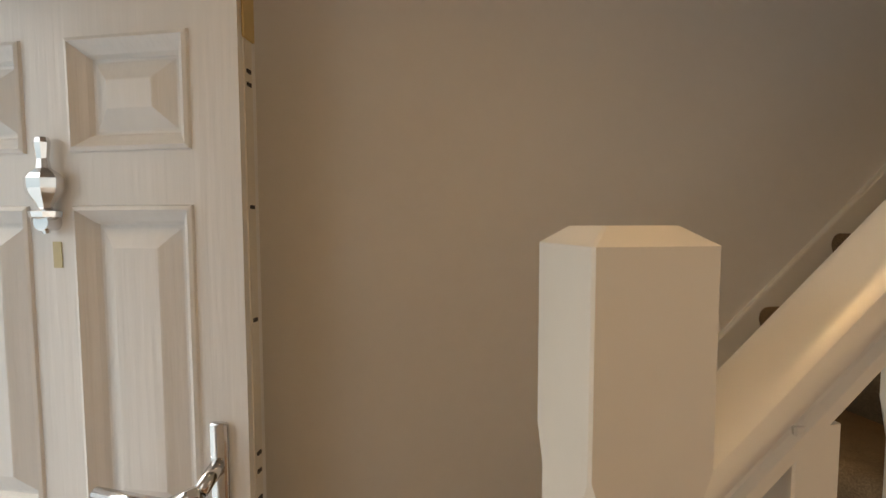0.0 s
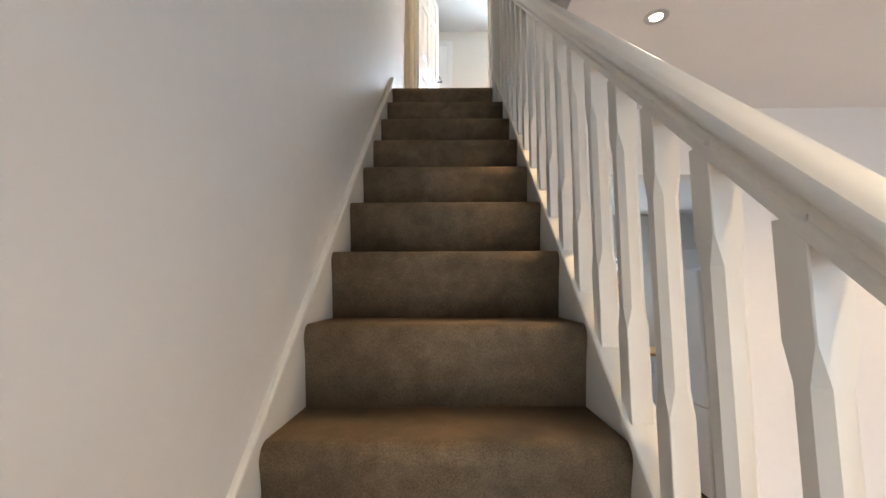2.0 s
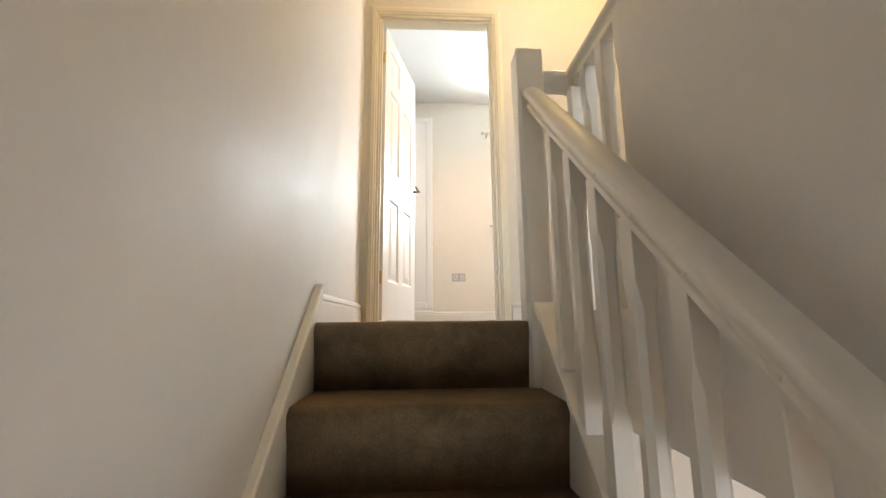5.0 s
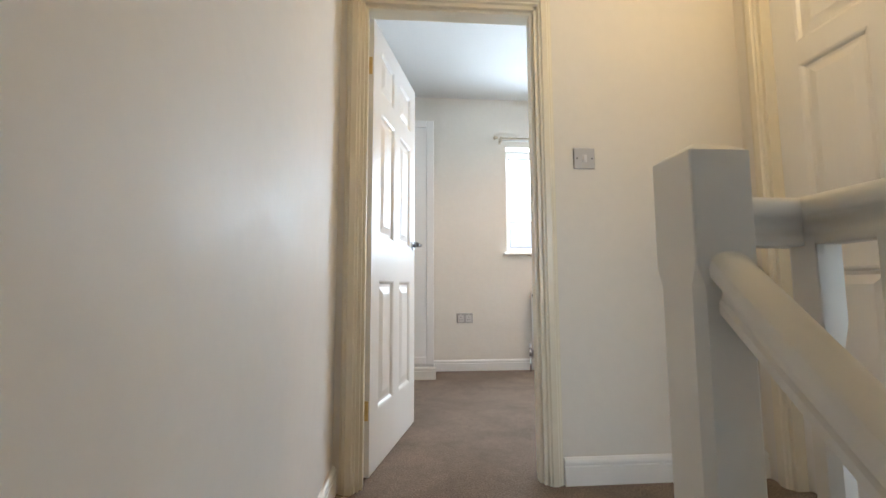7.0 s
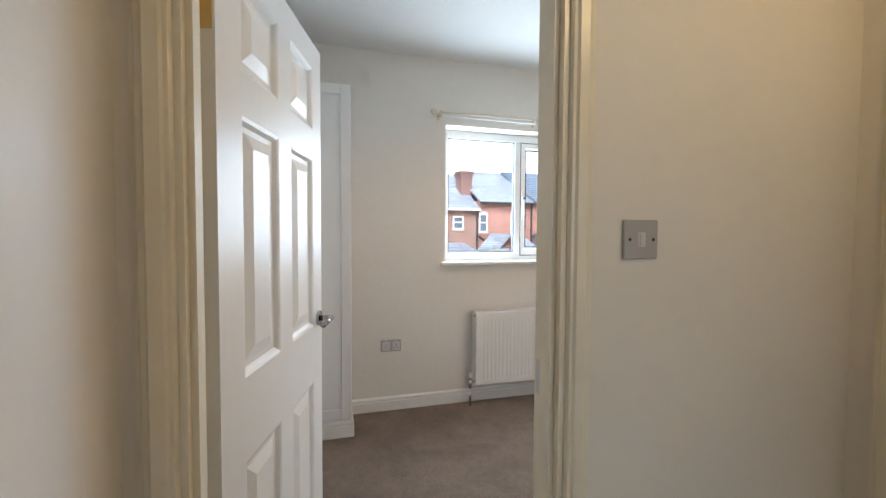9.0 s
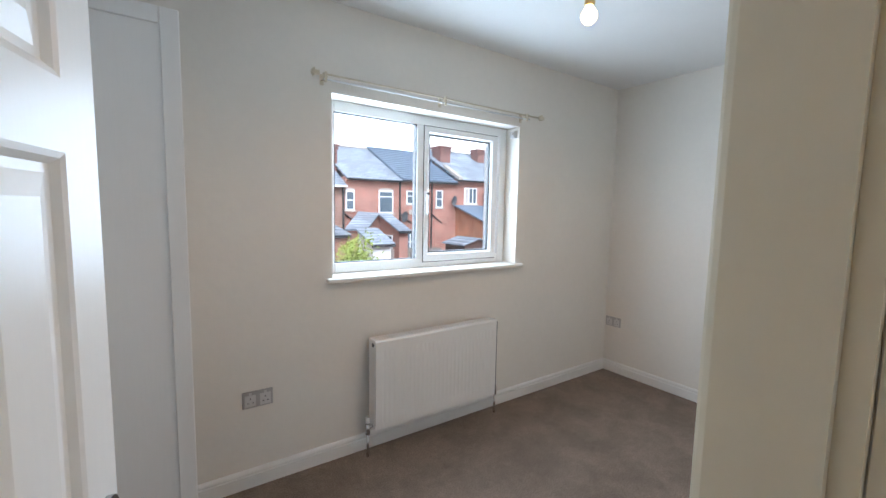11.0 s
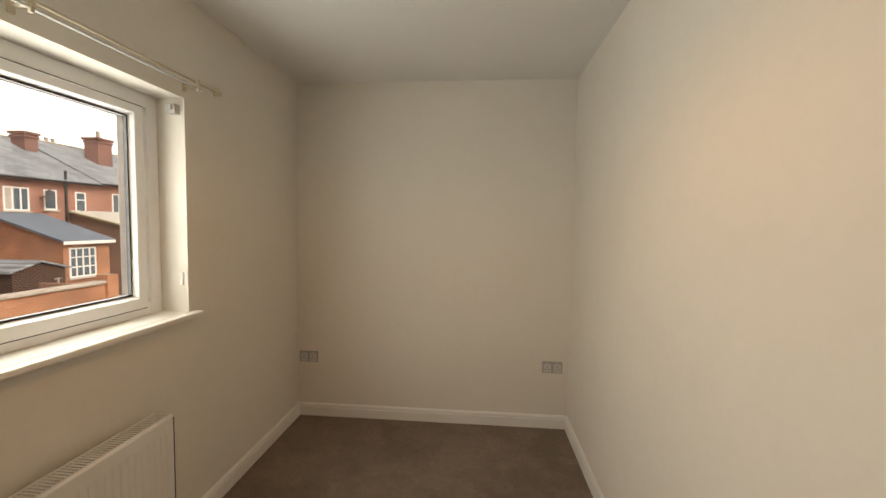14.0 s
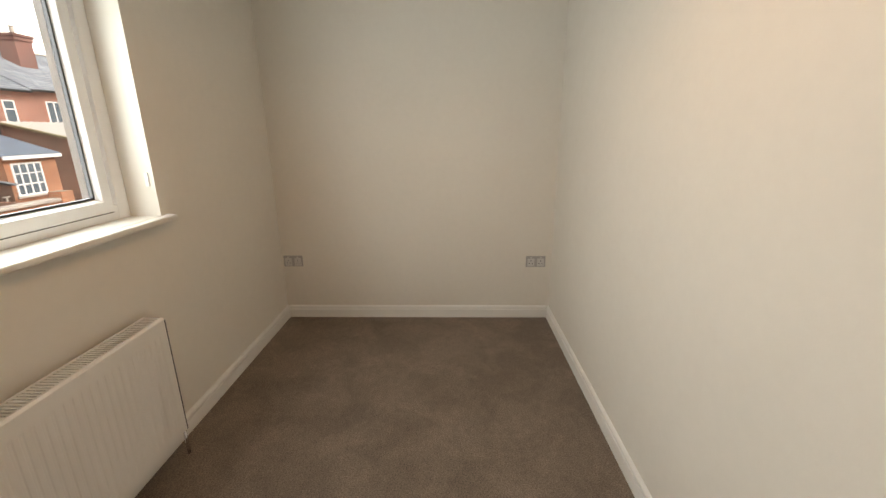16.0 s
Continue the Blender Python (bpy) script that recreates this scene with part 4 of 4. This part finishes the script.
def brick_mat(name, base, dark, mortar):
    m = bpy.data.materials.new(name)
    m.use_nodes = True
    nt = m.node_tree
    b = nt.nodes["Principled BSDF"]
    b.inputs["Roughness"].default_value = 0.9
    tc = nt.nodes.new("ShaderNodeTexCoord")
    sep = nt.nodes.new("ShaderNodeSeparateXYZ")
    nt.links.new(tc.outputs["Object"], sep.inputs[0])
    add = nt.nodes.new("ShaderNodeMath")
    nt.links.new(sep.outputs[0], add.inputs[0])
    nt.links.new(sep.outputs[1], add.inputs[1])
    com = nt.nodes.new("ShaderNodeCombineXYZ")
    nt.links.new(add.outputs[0], com.inputs[0])
    nt.links.new(sep.outputs[2], com.inputs[1])
    br = nt.nodes.new("ShaderNodeTexBrick")
    br.inputs["Scale"].default_value = 1.0
    br.inputs["Brick Width"].default_value, br.inputs["Row Height"].default_value = 0.225, 0.075
    br.inputs["Mortar Size"].default_value = 0.008
    br.inputs["Color1"].default_value, br.inputs["Color2"].default_value, br.inputs["Mortar"].default_value = (*base, 1), (*dark, 1), (*mortar, 1)
    nt.links.new(com.outputs[0], br.inputs["Vector"])
    no = nt.nodes.new("ShaderNodeTexNoise")
    no.inputs["Scale"].default_value, no.inputs["Detail"].default_value = 1.1, 5.0
    nt.links.new(tc.outputs["Object"], no.inputs["Vector"])
    mr = nt.nodes.new("ShaderNodeMapRange")
    mr.inputs[1].default_value, mr.inputs[2].default_value, mr.inputs[3].default_value, mr.inputs[4].default_value = 0.3, 0.7, 0.7, 1.2
    nt.links.new(no.outputs[0], mr.inputs[0])
    mul = nt.nodes.new("ShaderNodeVectorMath")
    mul.operation = "SCALE"
    nt.links.new(br.outputs["Color"], mul.inputs[0])
    nt.links.new(mr.outputs[0], mul.inputs["Scale"])
    nt.links.new(mul.outputs[0], b.inputs["Base Color"])
    return m


BRICKM = brick_mat("red_brick_wall", (0.42, 0.180, 0.130), (0.33, 0.130, 0.095), (0.34, 0.26, 0.22))
BRICKB = brick_mat("brown_brick_wall", (0.33, 0.17, 0.12), (0.25, 0.12, 0.085), (0.30, 0.24, 0.20))
BRICKO = brick_mat("orange_brick_wall", (0.48, 0.195, 0.10), (0.40, 0.150, 0.075), (0.35, 0.26, 0.20))

BRICKC = brick_mat("sooty_brick_stack", (0.29, 0.135, 0.11), (0.22, 0.10, 0.085), (0.2, 0.15, 0.13))


def ribbed(name, color, pitch, strength):
    """Roof covering: courses of tiles along the slope."""
    m = mat(name, color, 0.65, vary=0.28, scale=2.2, bump=0.25, bump_scale=25)
    nt = m.node_tree
    b = nt.nodes["Principled BSDF"]
    tc = nt.nodes.new("ShaderNodeTexCoord")
    sep = nt.nodes.new("ShaderNodeSeparateXYZ")
    nt.links.new(tc.outputs["Object"], sep.inputs[0])
    mul = nt.nodes.new("ShaderNodeMath")
    mul.operation = "MULTIPLY"
    mul.inputs[1].default_value = 1.0 / pitch
    nt.links.new(sep.outputs[2], mul.inputs[0])
    fr = nt.nodes.new("ShaderNodeMath")
    fr.operation = "FRACT"
    nt.links.new(mul.outputs[0], fr.inputs[0])
    bp = nt.nodes.new("ShaderNodeBump")
    bp.inputs["Strength"].default_value, bp.inputs["Distance"].default_value = strength, 0.03
    nt.links.new(fr.outputs[0], bp.inputs["Height"])
    nt.links.new(bp.outputs[0], b.inputs["Normal"])
    return m


def slate_mat(name, base, dark, width, row):
    """Slates in staggered courses, each with its own shade, and paler weathered patches."""
    m = brick_mat(name, base, dark, tuple(c * 0.45 for c in dark))
    nt = m.node_tree
    b = nt.nodes["Principled BSDF"]
    b.inputs["Roughness"].default_value = 0.6
    br = next(n for n in nt.nodes if n.bl_idname == "ShaderNodeTexBrick")
    br.inputs["Brick Width"].default_value, br.inputs["Row Height"].default_value = width, row
    br.inputs["Mortar Size"].default_value = 0.012
    br.inputs["Bias"].default_value = -0.1
    com = next(n for n in nt.nodes if n.bl_idname == "ShaderNodeCombineXYZ")
    sep = next(n for n in nt.nodes if n.bl_idname == "ShaderNodeSeparateXYZ")
    nt.links.new(sep.outputs[0], com.inputs[0])
    bp = nt.nodes.new("ShaderNodeBump")
    bp.inputs["Strength"].default_value, bp.inputs["Distance"].default_value = 0.6, 0.02
    nt.links.new(br.outputs["Fac"], bp.inputs["Height"])
    bp.invert = True
    nt.links.new(bp.outputs[0], b.inputs["Normal"])
    return m


SLATE = slate_mat("slate_courses", (0.36, 0.40, 0.45), (0.25, 0.28, 0.325), 0.32, 0.10)
SLATED = ribbed("dark_tile_courses", (0.15, 0.19, 0.25), 0.16, 1.0)


def far_window(owner, x0, x1, y, z0, z1, arched=False, mull=0, transom=0.0, blind=False):
    t = 0.055
    ob = part("window", boxes((x0, x1, y - 0.03, y + 0.02, z0, z0 + t), (x0, x1, y - 0.03, y + 0.02, z1 - t * (1.6 if arched else 1), z1), (x0, x0 + t, y - 0.03, y + 0.02, z0 + t, z1 - t), (x1 - t, x1, y - 0.03, y + 0.02, z0 + t, z1 - t)), UPVC, owner, "white framed window")
    if arched:
        cx, r = (x0 + x1) / 2, (x1 - x0) / 2
        pts = [(x0 - 0.03, z1)] + [(cx - (r + 0.03) * math.cos(a * math.pi / 8), z1 + 0.11 * math.sin(a * math.pi / 8)) for a in range(1, 8)] + [(x1 + 0.03, z1)]
        part("arch", prism(pts, "y", y - 0.035, y + 0.02), STONE, ob, "pale arched lintel")
    part("pane", boxes((x0 + t, x1 - t, y - 0.006, y, z0 + t, z1 - t)), DARKGLASS, ob)
    bars = [(x0 + (x1 - x0) * (k + 1) / (mull + 1) - 0.025, x0 + (x1 - x0) * (k + 1) / (mull + 1) + 0.025, y - 0.03, y, z0 + t, z1 - t) for k in range(mull)]
    if transom:
        zt = z0 + (z1 - z0) * transom
        bars.append((x0 + t, x1 - t, y - 0.028, y, zt - 0.025, zt + 0.025))
    if bars:
        part("glazing_bar", boxes(*bars), UPVC, ob)
    if blind:
        part("net_curtain", boxes((x0 + t, x0 + (x1 - x0) * 0.42, y - 0.010, y - 0.007, z0 + t, z1 - t)), STONE, ob)
    part("sill", boxes((x0 - 0.06, x1 + 0.06, y - 0.08, y + 0.01, z0 - 0.07, z0)), STONE, ob)
    return ob


def house(x0, x1, eaves, ridge, brick, roofm, windows, label, y=20.0):
    ob = thing("terraced_house", label, "house", "terrace behind the yards")
    part("wall", boxes((x0, x1, y, y + 8.4, G - 0.4, eaves)), brick, ob)
    part("roof", prism([(y - 0.22, eaves - 0.06), (y + 4.2, ridge), (y + 8.6, eaves - 0.06), (y + 8.6, eaves - 0.16), (y + 4.2, ridge - 0.12), (y - 0.22, eaves - 0.16)], "x", x0, x1), roofm, ob)
    part("ridge_tiles", boxes((x0, x1, y + 4.08, y + 4.32, ridge - 0.05, ridge + 0.05), bevel=0.03), STONE if roofm is SLATE else SLATED, ob)
    part("gutter", boxes((x0, x1, y - 0.32, y - 0.21, eaves - 0.17, eaves - 0.08), bevel=0.02), UPVC if brick is BRICKB else DARK, ob)
    for w in windows:
        far_window(ob, w[0], w[1], y, w[2], w[3], *w[4:])
    return ob


h1 = house(1.0, 7.85, 5.58, 7.75, BRICKB, SLATE, [(6.46, 7.01, 4.47, 5.12, False, 0, 0.55), (3.0, 3.9, 4.3, 5.2, True, 1)], "brown brick terraced house with a slate roof and white gutter")
h2 = house(7.85, 10.85, 5.95, 7.97, BRICKM, SLATE, [(7.86, 8.31, 4.34, 5.30, True, 0, 0.5), (9.60, 10.41, 4.21, 5.36, True, 0, 0.72)], "red brick terraced house with arched windows and slate roof")
h3 = house(10.85, 14.4, 6.02, 8.06, BRICKM, SLATED, [(11.2, 12.0, 4.70, 5.40, False, 0, 0.6), (13.05, 13.5, 4.55, 5.5, False, 0, 0.5), (11.15, 11.75, 2.2, 3.2, False, 1, 0.5)], "red brick terraced house with a dark tiled roof")
for k in range(15):
    f0, f1 = k / 15, (k + 1) / 15
    ya, yb, za, zb = 19.78 + 4.42 * f0, 19.78 + 4.42 * f1, 5.96 + 2.10 * f0, 5.96 + 2.10 * f1
    part("tile_course", prism([(ya, za + 0.004), (ya, za + 0.075), (yb, zb + 0.02), (yb, zb + 0.004)], "x", 10.86, 14.39), SLATED, h3)
h4 = house(14.4, 19.0, 6.22, 8.35, BRICKM, SLATE, [(15.03, 15.95, 4.80, 5.73, False, 2, 0, True), (16.52, 17.05, 4.87, 5.73, False, 0, 0.0), (17.87, 18.37, 4.79, 5.72, False, 0, 0.62)], "red brick terraced house with a slate roof and three rear windows")
h5 = house(19.0, 26.0, 6.3, 8.45, BRICKM, SLATE, [(19.75, 20.5, 4.8, 5.77, False, 1), (22.0, 22.9, 4.8, 5.8, False, 1)], "red brick terraced house at the end of the row")
h6 = house(-8.0, 1.0, 5.58, 7.75, BRICKB, SLATE, [(-1.5, -0.6, 4.4, 5.3, False, 1)], "brown brick terraced house further along the row")


def chimney(owner, x, y, z0, z1, w, d, pots):
    ob = part("chimney", boxes((x - w / 2, x + w / 2, y - d / 2, y + d / 2, z0, z1), (x - w / 2 - 0.05, x + w / 2 + 0.05, y - d / 2 - 0.05, y + d / 2 + 0.05, z1 - 0.28, z1 - 0.16), (x - w / 2 - 0.09, x + w / 2 + 0.09, y - d / 2 - 0.09, y + d / 2 + 0.09, z1 - 0.12, z1)), BRICKC, owner, "red brick chimney stack")
    for k in range(pots):
        px = x - w / 2 + (k + 0.5) * w / pots
        part("pot", revolve([(0.11, 0), (0.12, 0.05), (0.10, 0.12), (0.095, 0.32), (0.12, 0.36), (0.11, 0.40)], Matrix.Translation((px, y, z1)), 12), STONE, ob, "clay chimney pot")


chimney(h1, 7.66, 21.9, 6.0, 7.62, 0.62, 1.0, 0)
chimney(h4, 15.15, 22.6, 6.8, 8.34, 0.75, 0.9, 0)
chimney(h5, 21.65, 22.5, 6.9, 8.85, 0.85, 0.8, 1)
chimney(h4, 18.48, 23.1, 7.2, 8.52, 0.58, 0.7, 0)
chimney(h5, 22.2, 26.0, 7.0, 8.62, 0.7, 0.6, 2)
part("verge", prism([(19.6, 6.12), (21.2, 6.95), (21.2, 7.1), (19.6, 6.27)], "x", 14.33, 14.6), STONE, h4, "pale verge flashing")
for hs, x, zt in ((h1, 7.72, 5.5), (h2, 10.78, 5.85), (h3, 12.75, 5.9), (h4, 17.42, 6.6)):
    bm = cyl((x, 19.93, G), (x, 19.93, zt), 0.05, seg=8)
    add_cyl(bm, (x, 19.93, 4.2), (x + 0.7, 19.93, 3.7), 0.04, seg=8)
    part("soil_pipe", bm, DARK, hs, "black soil pipe")


DISHG = mat("dish_grey", (0.10, 0.105, 0.115), 0.5, vary=0.1)


def dish(owner, x, z, y=19.72):
    ob = part("satellite_dish", revolve([(0.02, 0.0), (0.15, 0.02), (0.28, 0.07), (0.29, 0.075), (0.15, 0.03), (0.03, 0.012)], Matrix.Translation((x, y, z)) @ Matrix.Rotation(radians(100), 4, "X") @ Matrix.Rotation(radians(25), 4, "Y"), 16), DISHG, owner, "dark grey satellite dish")
    part("arm", cyl((x, y, z), (x, 20.0, z - 0.1), 0.02, seg=8), DARK, ob)


dish(h3, 14.05, 4.95)
dish(h4, 16.4, 5.45)
dish(h2, 10.9, 4.05)
part("alarm_box", boxes((11.35, 11.6, 19.9, 20.0, 4.15, 4.4), bevel=0.02), STONE, h3)
part("alarm_box", boxes((10.1, 10.4, 19.9, 20.0, 3.85, 4.0), bevel=0.02), STONE, h2)


def extension(name, x0, x1, y0, y1, zlow, zhigh, brick, roofm, label):
    """A lean-to against the terrace, its roof falling towards -y."""
    ob = thing(name, label, "outbuilding")
    part("wall", prism([(y0, G - 0.3), (y0, zlow), (y1, zhigh), (y1, G - 0.3)], "x", x0, x1), brick, ob)
    s = (zhigh - zlow) / (y1 - y0)
    part("roof", prism([(y0 - 0.15, zlow - 0.15 * s + 0.02), (y0 - 0.15, zlow - 0.15 * s + 0.10), (y1, zhigh + 0.10), (y1, zhigh + 0.02)], "x", x0 - 0.12, x1 + 0.12), roofm, ob)
    part("fascia", boxes((x0 - 0.12, x1 + 0.12, y0 - 0.19, y0 - 0.15, zlow - 0.10, zlow + 0.02)), UPVC if brick is BRICKO else DARK, ob)
    return ob


e1 = extension("brick_extension", 14.42, 16.3, 16.9, 19.98, 3.66, 4.62, BRICKO, SLATED, "orange brick lean-to extension with a grey tiled roof")
far_window(e1, 14.62, 15.68, 16.89, 2.31, 3.43, False, 3, 0.35)
part("glazing_bar", boxes((14.66, 15.64, 16.86, 16.88, 3.05, 3.09)), UPVC, e1)
e2 = extension("rear_wing", 9.65, 10.1, 17.9, 19.98, 3.4, 4.12, BRICKM, SLATE, "narrow red brick rear wing with a sloping roof")
side = part("window", boxes((9.62, 9.67, 18.56, 19.61, 2.16, 2.22), (9.62, 9.67, 18.56, 19.61, 3.11, 3.18), (9.62, 9.67, 18.56, 18.63, 2.22, 3.11), (9.62, 9.67, 19.54, 19.61, 2.22, 3.11), (9.62, 9.67, 18.63, 19.54, 2.78, 2.84)), UPVC, e2, "white framed side window")
part("pane", boxes((9.64, 9.648, 18.63, 19.54, 2.22, 3.11)), DARKGLASS, side)
e2b = thing("slate_lean_to", "brick lean-to with a skewed slate roof against the terrace", "outbuilding")
part("wall", prism([(7.15, 18.1), (7.95, 18.1), (9.58, 19.97), (7.9, 19.97)], "z", G - 0.3, 3.5), BRICKM, e2b)
bm = bmesh.new()
rf = [[bm.verts.new((x, y, z + dz)) for x, y, z in ((7.0, 17.95, 3.46), (8.05, 17.95, 3.46), (9.64, 19.97, 4.14), (8.5, 19.97, 4.2))] for dz in (0.0, 0.08)]
for q in (rf[0][::-1], rf[1], *[(rf[0][i], rf[0][(i + 1) % 4], rf[1][(i + 1) % 4], rf[1][i]) for i in range(4)]):
    bm.faces.new(q)
part("roof", bm, SLATE, e2b)
e3 = extension("white_outhouse", 7.42, 8.22, 16.0, 17.5, 3.0, 3.5, mat("white_render", (0.7, 0.68, 0.66), 0.9, vary=0.1), SLATE, "white rendered outhouse with a mossy slate roof")
e4 = extension("low_outhouse", 5.0, 6.9, 17.4, 19.98, 3.3, 3.7, BRICKM, SLATE, "low red brick outhouse with slate roof")
e5 = extension("neighbour_lean_to", 17.6, 21.5, 16.9, 19.98, 4.05, 4.75, BRICKB, ribbed("ochre_tiles", (0.32, 0.28, 0.17), 0.12, 1.0), "brick lean-to with an ochre tiled roof")

for k in range(14):
    gx = 17.62 + k * 0.29
    part("roof_rib", prism([(16.74, 4.122), (16.74, 4.165), (19.97, 4.895), (19.97, 4.852)], "x", gx, gx + 0.11), UPVC, e5, "white plastic roof rib" if k == 0 else "")
shed = thing("garden_shed", "dark brown timber shed with a grey felt roof", "shed")
part("walls", prism([(12.5, G - 0.1), (12.5, 2.75), (13.35, 3.0), (14.2, 2.75), (14.2, G - 0.1)], "y", 16.6, 18.2), SHEDW, shed)
part("roof", prism([(12.35, 2.73), (13.35, 3.03), (14.35, 2.73), (14.35, 2.79), (13.35, 3.10), (12.35, 2.79)], "y", 16.5, 18.3), SLATE, shed)
part("latch", boxes((13.9, 13.96, 16.57, 16.6, 2.1, 2.4), (13.8, 14.06, 16.57, 16.6, 2.38, 2.42)), STONE, shed)

yard = thing("yard_wall", "red brick yard wall with a pale stone coping", "garden wall")
part("wall", boxes((7.22, 13.0, 13.9, 14.12, G - 0.3, 2.42)), BRICKO, yard)
part("coping", boxes((7.18, 13.05, 13.84, 14.18, 2.42, 2.52), bevel=0.02), STONE, yard)
part("pier", boxes((13.0, 13.4, 13.8, 14.2, G - 0.3, 2.7)), BRICKO, yard)
part("return_wall", boxes((13.1, 13.3, 14.2, 16.4, G - 0.3, 2.35)), BRICKB, yard)


def fence(x0, x1, y, z1, label):
    ob = thing("timber_fence", label, "fence", "yard fences")
    n = int((x1 - x0) / 0.16)
    for i in range(n):
        x = x0 + i * (x1 - x0) / n
        part("board", boxes((x, x + (x1 - x0) / n - 0.012, y, y + 0.02, G - 0.2, z1 - 0.03 * ((i * 7) % 3))), FENCEW, ob)
    part("cross_rail", boxes((x0, x1, y + 0.02, y + 0.07, z1 - 0.4, z1 - 0.3)), FENCEW, ob)


FENCEW = mat("weathered_fence", (0.20, 0.17, 0.15), 0.9, vary=0.3, scale=4)
fence(5.4, 7.15, 14.0, 2.47, "weathered grey timber fence between yards")
fence(9.4, 12.4, 18.4, 2.55, "dark weathered timber fence below the terrace")
for z0, z1 in ((8.2, 7.2), (8.9, 7.7)):
    part("overhead_cable", cyl((-2, 14, z0), (24, 15, z1), 0.008, seg=6), GREYP, h1, "thin grey overhead cable")


def shrub(name, cx, cy, z0, z1, rad, n, label, seed):
    rng = random.Random(seed)
    ob = thing(name, label, "shrub")
    bm = bmesh.new()
    tips = []
    for i in range(14):
        a = rng.uniform(0, 6.283)
        r = rad * rng.uniform(0.3, 0.95)
        p = Vector((cx + r * math.cos(a), cy + r * math.sin(a), z0 + (z1 - z0) * rng.uniform(0.55, 1.0)))
        q = Vector((cx + rng.uniform(-0.1, 0.1), cy + rng.uniform(-0.1, 0.1), z0))
        add_cyl(bm, q, p, 0.018, 0.005, 6)
        tips.append((q, p))
    part("stems", bm, SHEDW, ob)
    verts, faces = [], []
    for i in range(n):
        q, p = rng.choice(tips)
        f = rng.uniform(0.25, 1.06)
        c = q.lerp(p, f) + Vector((rng.gauss(0, 0.14), rng.gauss(0, 0.14), rng.gauss(0, 0.10)))
        rot = Euler((rng.uniform(-1.2, 1.2), rng.uniform(-1.2, 1.2), rng.uniform(0, 6.28))).to_matrix()
        s = rng.uniform(0.035, 0.07)
        k = len(verts)
        for v in ((-s, 0, 0), (0, -s * 0.45, s * 0.1), (s, 0, 0), (0, s * 0.45, s * 0.1)):
            verts.append(c + rot @ Vector(v))
        faces += [(k, k + 1, k + 2), (k, k + 2, k + 3)]
    me = bpy.data.meshes.new("leaves")
    me.from_pydata(verts, [], faces)
    me.materials.append(LEAF)
    lv = new("leaves", me)
    lv.parent = ob
    tagged(lv, "bright yellow-green leaves", kind="stuff")


shrub("garden_shrub", 4.35, 11.0, 0.95, 3.55, 0.8, 5200, "bright yellow-green leafy shrub in the yard", 3)
shrub("garden_shrub", 7.55, 13.35, G, 2.6, 0.32, 1800, "low green shrub beside the fence", 5)
